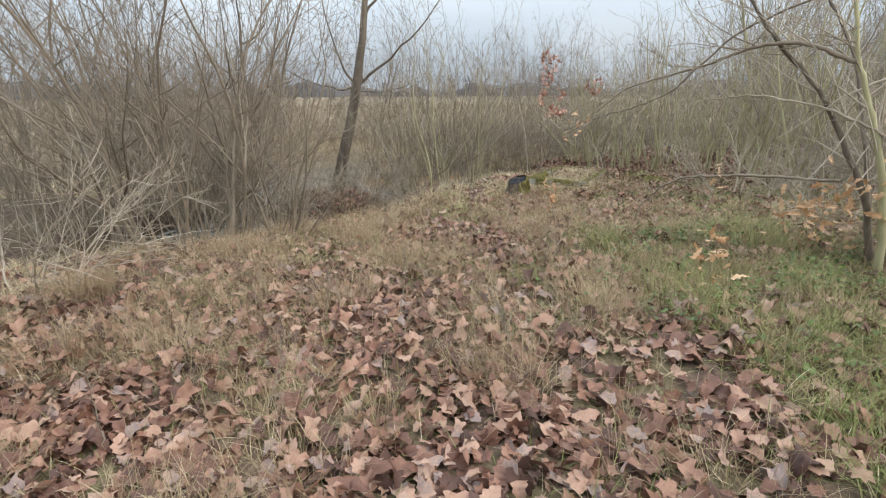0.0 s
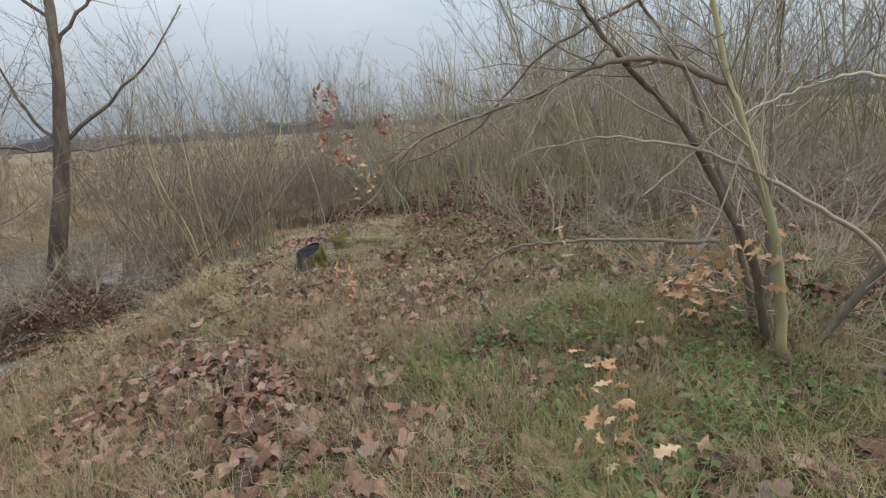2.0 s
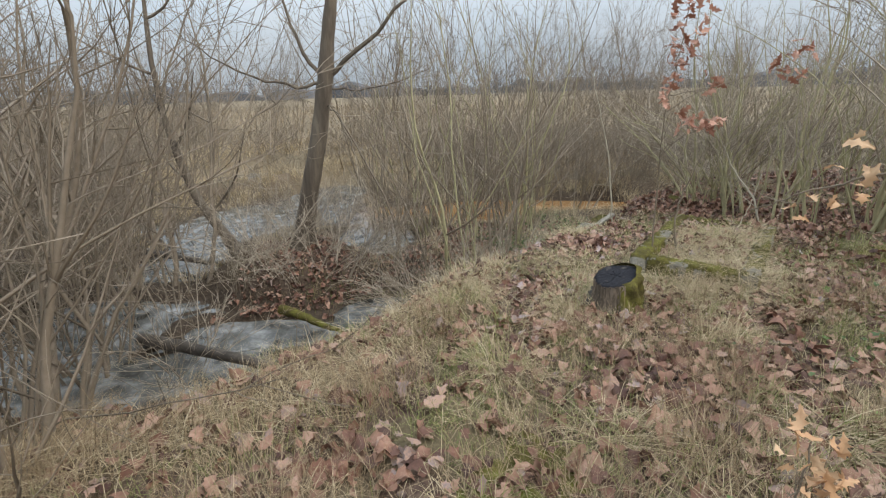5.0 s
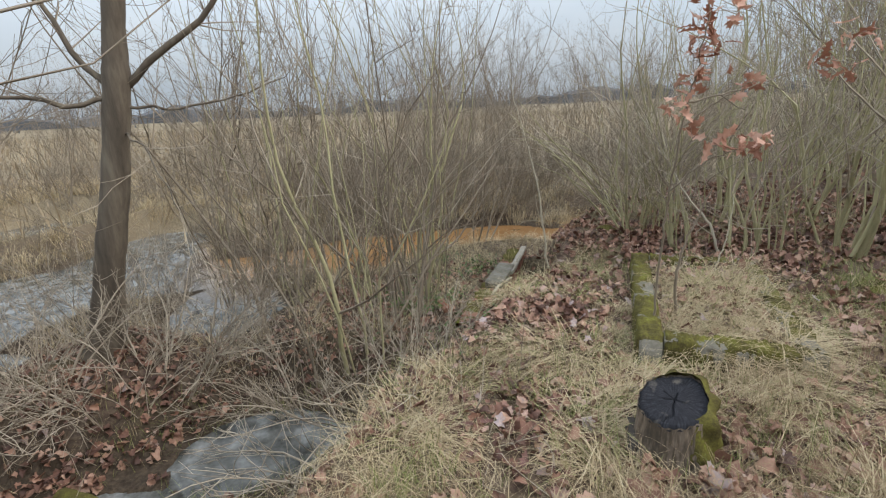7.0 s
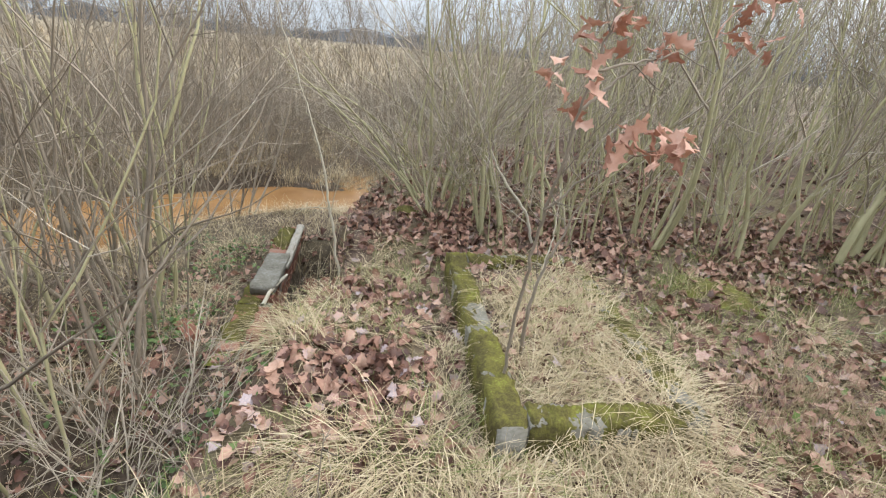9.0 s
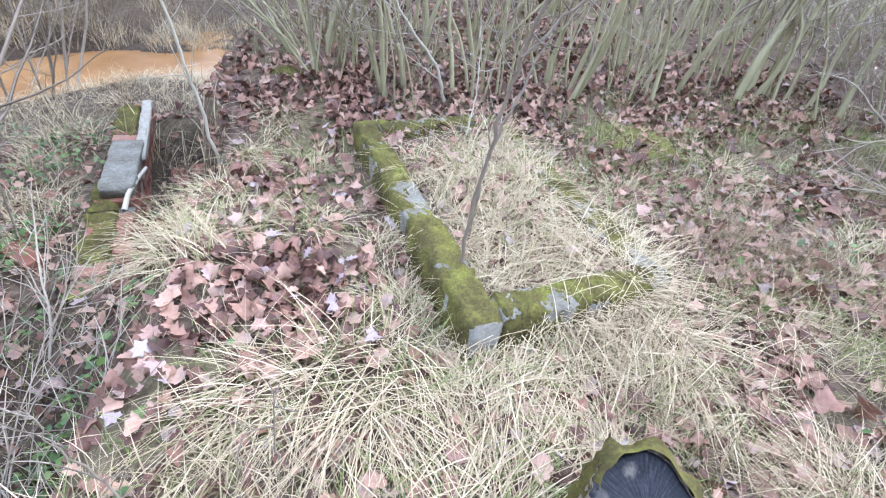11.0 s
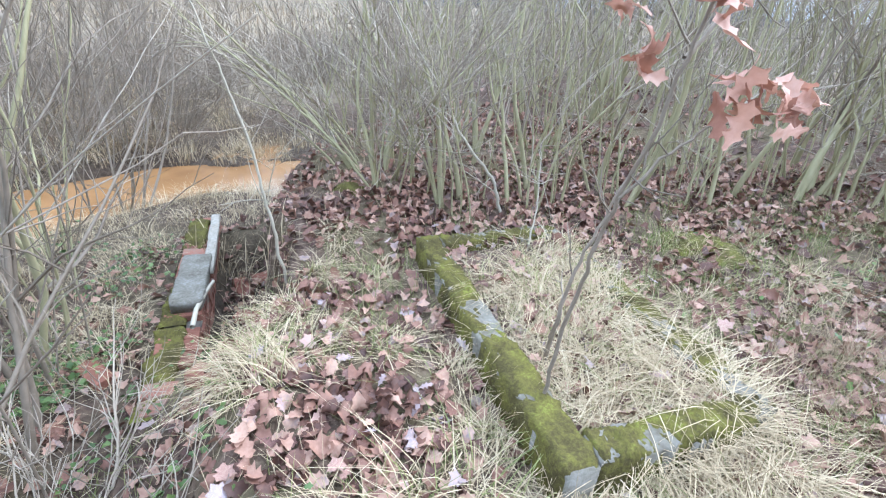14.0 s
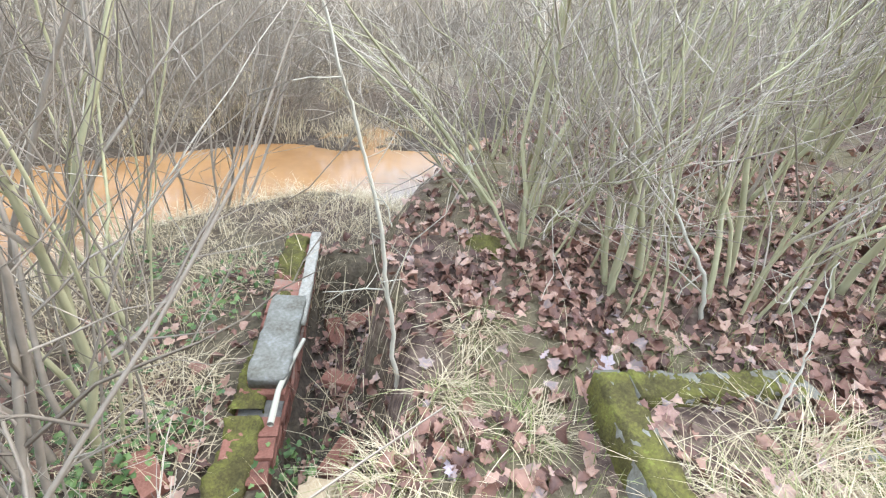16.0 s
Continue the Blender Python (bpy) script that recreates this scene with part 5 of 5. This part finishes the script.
def lay_leaves():
    r = rng_of(400)
    chunks = []
    for n, box, size in ((56000, (-5.0, 0.0, 4.6, 7.3), 0.078), (52000, (-2.8, 7.0, 6.2, 12.0), 0.058), (5000, (5, 4, 10, 12), 0.09)):
        x, y = random_points(r, n, box)
        keep = (r.random(n) < leafiness(x, y)) & off_kerb(x, y) & (ground_z(x, y) > WATER + 0.03) & (seg_dist(x, y, at_wall(0, 0), at_wall(2.5, 0)) > 0.15)
        x, y = x[keep], y[keep]
        P = on_ground(x, y, 0.012 + 0.05 * r.random(len(x)) ** 2)
        s = size * (0.55 + 0.75 * r.random(len(x)))
        h = r.random(len(x)) < 0.72
        chunks += scatter(r, LOBED, P[h], s[h] * 1.25, 0.6, 1.3) + scatter(r, MAPLE, P[~h], s[~h], 0.5, 1.1)
    stuff_mesh("leaf_litter", chunks, M_LEAF, "fallen brown oak and maple leaves covering the ground", "leaf litter")


lay_leaves()


def tussocks(r, centres, per, length, width, radius, droop, lean=0.45, outward=0.65):
    """Grass in drooping clumps: blades that lean away from their clump's middle."""
    base, az, L = [], [], []
    for x, y, s in centres:
        k = int(per * s)
        a, d = r.random(k) * 2 * np.pi, radius * s * np.sqrt(r.random(k))
        base.append(np.stack([x + d * np.cos(a), y + d * np.sin(a)], 1))
        flow = r.random() * 2 * np.pi
        az.append(np.where(r.random(k) < outward, flow + r.normal(size=k) * 0.75, a + r.normal(size=k) * 0.8))
        L.append(length * s * (0.5 + 0.7 * r.random(k)))
    base, az, L = np.concatenate(base), np.concatenate(az), np.concatenate(L)
    ok = ground_z(base[:, 0], base[:, 1]) > WATER - 0.05
    base, az, L = base[ok], az[ok], L[ok]
    n = len(base)
    P = on_ground(base[:, 0], base[:, 1])
    return blades_arrays(r, P, L, width * (0.6 + 0.8 * r.random(n)), np.clip(lean + 0.25 * r.normal(size=n), 0.02, 0.9), np.clip(droop + 0.2 * r.normal(size=n), 0, 1.1), az)


def lay_grass():
    r = rng_of(410)
    # draping straw tussocks by the grave, the stump and along the bank
    named = [(2.2, 7.72, 1.1), (2.35, 7.66, 1.1), (2.42, 7.85, 1.1), (2.55, 7.95, 1.0), (2.1, 7.95, 0.9), (2.25, 8.3, 1.0), (2.62, 8.25, 1.0), (2.75, 8.45, 0.9), (2.2, 8.55, 0.8), (1.41, 8.33, 1.2), (1.2, 8.55, 0.9), (1.49, 9.4, 1.0), (1.5, 9.65, 0.8), (1.85, 9.75, 0.7), (2.2, 9.95, 0.6), (2.35, 9.6, 0.6), (1.9, 9.1, 0.6), (1.75, 9.4, 0.6), (2.55, 10.1, 0.6), (1.12, 7.72, 1.15), (1.0, 7.5, 0.8), (1.35, 7.78, 0.9), (1.55, 7.6, 0.7), (2.97, 8.83, 1.0), (2.8, 8.5, 1.0), (2.45, 8.35, 0.9),
             (2.3, 8.1, 0.9), (2.65, 8.75, 0.9), (2.05, 8.2, 0.8), (2.3, 7.55, 0.7), (2.1, 7.3, 0.7), (0.55, 8.5, 0.8), (0.3, 8.0, 0.9), (2.6, 7.2, 0.8), (3.4, 6.9, 0.9), (3.2, 8.0, 0.7), (1.9, 6.9, 0.9), (3.9, 7.6, 0.8),
             (0.95, 6.0, 0.9), (1.25, 5.3, 0.8), (1.9, 5.9, 0.9), (0.5, 6.6, 0.9), (2.6, 5.9, 0.9), (2.0, 8.75, 0.6), (2.5, 9.0, 0.7), (1.95, 7.72, 1.0), (2.2, 7.5, 1.0), (1.58, 7.98, 0.9), (1.8, 7.85, 0.9), (1.75, 8.5, 0.5), (2.9, 8.2, 0.7), (2.7, 7.85, 0.7), (3.15, 8.5, 0.6), (2.55, 8.6, 0.9), (2.4, 8.6, 0.8)]
    edge = [(np.interp(y, CREST_Y, CREST_X) + 0.2 + 0.25 * abs(r.normal()), y, 0.7 + 0.6 * r.random()) for y in np.linspace(1.5, 8.5, 56)]
    wild = [(x, y, 0.4 + 0.6 * r.random()) for x, y in zip(*random_points(r, 700, (-4.5, 0.4, 6.0, 8.5))) if leafiness(x, y) < 0.5 and off_kerb(np.array(x), np.array(y))]
    straw = [tussocks(r, named, 210, 0.3, 0.0042, 0.18, 0.8, 0.6), tussocks(r, edge, 95, 0.25, 0.0042, 0.24, 0.7, 0.55), tussocks(r, wild, 80, 0.22, 0.003, 0.2, 0.6, 0.5)]
    x, y = random_points(r, 26000, (-2.5, 0.6, 6.0, 12.8))
    k = off_kerb(x, y) & (r.random(len(x)) < 1.1 - 1.2 * leafiness(x, y)) & (ground_z(x, y) > WATER + 0.03) & (seg_dist(x, y, at_wall(0, 0), at_wall(2.5, 0)) > 0.16)
    P = on_ground(x[k], y[k])
    n = len(P)
    straw.append(blades_arrays(r, P, 0.06 + 0.16 * r.random(n) ** 1.5, 0.002 + 0.0025 * r.random(n), np.clip(0.5 + 0.3 * r.normal(size=n), 0, 0.95), np.clip(0.3 + 0.3 * r.normal(size=n), 0, 1), segs=3))
    stuff_mesh("dry_grass", straw, M_STRAW, "pale straw-coloured dry grass in drooping tussocks", "grass")
    # upright withered grass beside the trail
    spots = [(x, y, 0.5 + 0.7 * r.random()) for x, y in zip(*random_points(r, 1500, (-5.5, 0.6, 4.2, 7.6))) if waves(np.array(x), np.array(y), 1.1, 1) > -0.35 and trail_dist(np.array(x), np.array(y)) > 0.2 and leafiness(np.array(x), np.array(y)) < 0.68]
    clumps = [(0.2, 4.6, 1.2), (1.35, 4.9, 1.0), (0.9, 2.6, 1.0), (0.2, 1.75, 1.1), (-0.4, 1.5, 0.8), (-0.75, 2.9, 1.1), (-1.4, 3.5, 1.2), (-2.1, 2.4, 1.0), (0.35, 3.3, 0.9), (-0.3, 3.8, 1.0), (-1.9, 4.3, 1.2), (1.5, 3.2, 1.0), (0.75, 5.5, 1.0), (-0.3, 6.3, 1.1), (0.9, 4.2, 0.8), (-2.9, 3.3, 1.2), (-0.9, 5.0, 1.2)]
    clumps = [(x, y, s) for x, y, s in clumps if trail_dist(np.array(x), np.array(y)) > 0.22]
    stuff_mesh("withered_grass", [tussocks(r, spots, 85, 0.26, 0.0026, 0.2, 0.35, 0.38, 0.4), tussocks(r, clumps, 240, 0.3, 0.0028, 0.2, 0.3, 0.3, 0.3)], M_HERB, "thin upright brown withered grass beside the trail", "grass")
    # living grass
    x, y = random_points(r, 64000, (-2.0, 0.6, 6.0, 10.0))
    k = off_kerb(x, y) & ~in_grave(x, y) & (r.random(len(x)) < 0.95 * ease(-0.7, 0.5, waves(x, y, 1.0, 3)) * (1.05 - leafiness(x, y)))
    P = on_ground(x[k], y[k])
    n = len(P)
    green = [blades_arrays(r, P, 0.05 + 0.13 * r.random(n), 0.002 + 0.003 * r.random(n), np.clip(0.45 + 0.3 * r.normal(size=n), 0, 0.95), np.clip(0.3 + 0.3 * r.normal(size=n), 0, 1), segs=3)]
    green.append(tussocks(r, [(x, y, 0.4 + 0.5 * r.random()) for x, y in zip(*random_points(r, 160, (0.0, 2.0, 5.5, 8.5))) if off_kerb(np.array(x), np.array(y))], 70, 0.2, 0.004, 0.14, 0.4))
    # long green-straw grass where the herbs begin, and the worn turf beyond the grave
    verge = [(x, y, 0.6 + 0.6 * r.random()) for x, y in zip(*random_points(r, 150, (1.35, 0.5, 3.2, 4.2)))]
    turf = [(x, y, 0.5 + 0.5 * r.random()) for x, y in zip(*random_points(r, 170, (2.5, 5.6, 5.4, 8.4))) if off_kerb(np.array(x), np.array(y))]
    green += [tussocks(r, verge, 70, 0.26, 0.0035, 0.18, 0.45, 0.45), tussocks(r, turf, 90, 0.13, 0.003, 0.2, 0.5, 0.5)]
    green.append(tussocks(r, named[9:], 55, 0.27, 0.004, 0.2, 0.75, 0.55))
    stuff_mesh("green_grass", green, M_GREENISH, "short yellow-green grass growing through leaf litter", "grass")
    # reeds and sedge in the marsh
    x, y = random_points(r, 1900, (-11, 10.2, 6.0, 26))
    z = ground_z(x, y)
    k = (z > WATER - 0.04) & ((z < -0.62) | (y > 15.5)) & (z < -0.3) & (np.hypot(x + 2.2, y - 10.55) > 0.9)
    sedge = tussocks(r, list(zip(x[k], y[k], 0.5 + 0.6 * r.random(k.sum()))), 70, 0.4, 0.007, 0.25, 0.35, 0.35)
    stuff_mesh("marsh_sedge", [sedge], M_STRAW, "straw-coloured dead sedge tussocks standing in the marsh", "sedge")
    # dead grass on the shelf between the brick wall and the stream
    spots = [(x, y, 0.5 + 0.5 * r.random()) for x, y in zip(*random_points(r, 260, (-0.4, 10.0, 4.6, 13.8))) if WATER + 0.02 < ground_z(x, y) < -0.3 and seg_dist(np.array(x), np.array(y), at_wall(0, 0), at_wall(2.5, 0)) > 0.3 and seg_dist(np.array(x), np.array(y), PIT_FROM, PIT_TO) > 0.35]
    stuff_mesh("shore_grass", [tussocks(r, spots, 60, 0.28, 0.005, 0.22, 0.6, 0.5)], M_STRAW, "matted straw-coloured dead grass along the muddy shore", "grass")
    # the meadow beyond
    x, y = random_points(r, 26000, (-45, 16.5, 45, 75))
    k = r.random(len(x)) < 12 / np.hypot(x, y) * 2.2
    P = on_ground(x[k], y[k])
    n = len(P)
    far = blades_arrays(r, P, 0.5 + 0.6 * r.random(n), 0.02 + 0.03 * r.random(n) * (P[:, 1] / 25), np.clip(0.25 + 0.2 * r.normal(size=n), 0, 0.8), np.clip(0.2 + 0.2 * r.normal(size=n), 0, 0.8), segs=2)
    stuff_mesh("meadow_grass", [far], M_RUSSET, "tall russet dead grass of the far meadow", "meadow")


lay_grass()


def lay_herbs():
    r = rng_of(420)
    tb = Tubes(3)
    x, y = random_points(r, 900, (-2.6, 1.2, 4.6, 7.0))
    thin = (r.random(len(x)) < 0.25 + 0.75 * ease(0.1, 0.9, waves(x, y, 1.0, 1))) & (trail_dist(x, y) > 0.25)
    for a, b in zip(x[thin], y[thin]):
        z = float(ground_z(a, b))
        P = wander(r, (a, b, z - 0.02), r.normal(size=3) * 0.25 + UP, 0.18 + 0.35 * r.random(), 5, 0.12)
        R = np.linspace(0.0022, 0.0009, 5)
        tb.add(P, R)
        for _ in range(4):
            m = r.integers(1, 5)
            tb.add(wander(r, P[m], r.normal(size=3) + UP * 1.2, 0.05 + 0.1 * r.random(), 3, 0.15), np.linspace(0.0013, 0.0007, 3))
    tagged(new("dry_herbs", tb.mesh("dry_herbs", M_HERB)), "brittle brown dead herb stalks", "herbs", kind="stuff")
    # green herbs right of the trail and ivy on the shelf by the brick wall
    chunks = []
    for n, cx, cy, sx, sy in ((2600, 3.0, 3.4, 0.7, 0.9), (1300, 2.1, 2.5, 0.5, 0.6), (1000, 2.3, 3.9, 0.5, 0.4), (500, 3.6, 6.0, 0.8, 0.6), (900, 1.0, 10.75, 0.3, 0.4), (500, 1.7, 11.9, 0.35, 0.4), (500, 0.75, 9.6, 0.25, 0.3), (160, 1.75, 10.4, 0.12, 0.12), (260, 3.9, 6.7, 0.4, 0.4)):
        x, y = cx + sx * r.normal(size=n), cy + sy * r.normal(size=n)
        k = (ground_z(x, y) > WATER + 0.05) & (waves(x, y, 0.4, 4) > -0.1)
        P = on_ground(x[k], y[k], 0.02 + 0.09 * r.random(k.sum()) ** 1.3)
        v, f = OAK
        leafv = v * (1.5, 1, 1)
        chunks += scatter(r, (leafv, f), P, 0.022 + 0.03 * r.random(len(P)), 0.6, 0.4)
    stuff_mesh("green_herbs", chunks, M_IVY, "small green ivy and herb leaves on the ground", "herbs")


lay_herbs()


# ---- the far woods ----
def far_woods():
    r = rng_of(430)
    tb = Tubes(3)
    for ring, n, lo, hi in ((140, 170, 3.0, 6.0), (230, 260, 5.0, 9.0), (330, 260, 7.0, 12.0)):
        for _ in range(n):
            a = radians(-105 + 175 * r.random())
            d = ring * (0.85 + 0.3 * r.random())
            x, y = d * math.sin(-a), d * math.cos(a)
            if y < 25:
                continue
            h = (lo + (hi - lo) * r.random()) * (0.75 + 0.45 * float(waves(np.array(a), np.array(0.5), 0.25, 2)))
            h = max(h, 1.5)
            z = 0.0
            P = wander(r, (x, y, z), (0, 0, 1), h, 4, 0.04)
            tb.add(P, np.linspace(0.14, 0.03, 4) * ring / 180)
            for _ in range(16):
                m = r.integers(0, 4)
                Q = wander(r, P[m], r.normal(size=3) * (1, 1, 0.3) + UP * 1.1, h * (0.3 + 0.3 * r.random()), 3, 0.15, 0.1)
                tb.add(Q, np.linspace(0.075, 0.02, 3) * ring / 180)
    tagged(new("far_woods", tb.mesh("far_woods", M_FAR_HAZED)), "hazy grey line of bare woods on the horizon", "woods", kind="stuff")
    # a low hedge bank under the woods, in the same haze-tinted grey
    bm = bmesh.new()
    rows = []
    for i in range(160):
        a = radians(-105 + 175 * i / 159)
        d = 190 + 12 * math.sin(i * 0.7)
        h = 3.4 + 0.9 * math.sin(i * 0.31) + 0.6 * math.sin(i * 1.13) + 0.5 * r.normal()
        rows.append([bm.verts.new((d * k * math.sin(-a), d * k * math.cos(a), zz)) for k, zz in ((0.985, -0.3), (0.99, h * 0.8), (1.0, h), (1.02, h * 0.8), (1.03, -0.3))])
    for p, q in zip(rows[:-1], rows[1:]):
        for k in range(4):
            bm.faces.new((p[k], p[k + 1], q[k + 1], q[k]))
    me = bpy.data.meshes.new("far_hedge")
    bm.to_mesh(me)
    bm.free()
    me.materials.append(M_FAR_HAZED)
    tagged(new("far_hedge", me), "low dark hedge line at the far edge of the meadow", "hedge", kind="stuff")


far_woods()


# ---- single leaves nearest to the trail, each a piece of the ground cover ----
def near_leaves():
    r = rng_of(440)
    kinds = []
    for k in range(10):
        v, f = FINE_OAK if k % 4 else MAPLE
        w = curl(v, *(r.normal(size=3) * 0.6))
        kinds.append(mesh_of("fallen_leaf", w - w.mean(0), f, M_LEAF_PIECE, True))
    made = 0
    while made < 290:
        x, y = 0.5 + 3.0 * r.random(), 7.0 + 3.0 * r.random()
        if r.random() > leafiness(np.array(x), np.array(y)) + 0.05 or not off_kerb(np.array(x), np.array(y)) or ground_z(x, y) < -0.4:
            continue
        ob = new("fallen_leaf", kinds[r.integers(0, 10)])
        ob.parent = GROUND
        s = 0.055 + 0.045 * r.random()
        ob.matrix_basis = pose(x, y, float(ground_z(x, y)) + 0.03 + 0.03 * r.random(), r.normal() * 22, r.normal() * 22, r.random() * 360) @ Matrix.Scale(s, 4)
        made += 1


near_leaves()
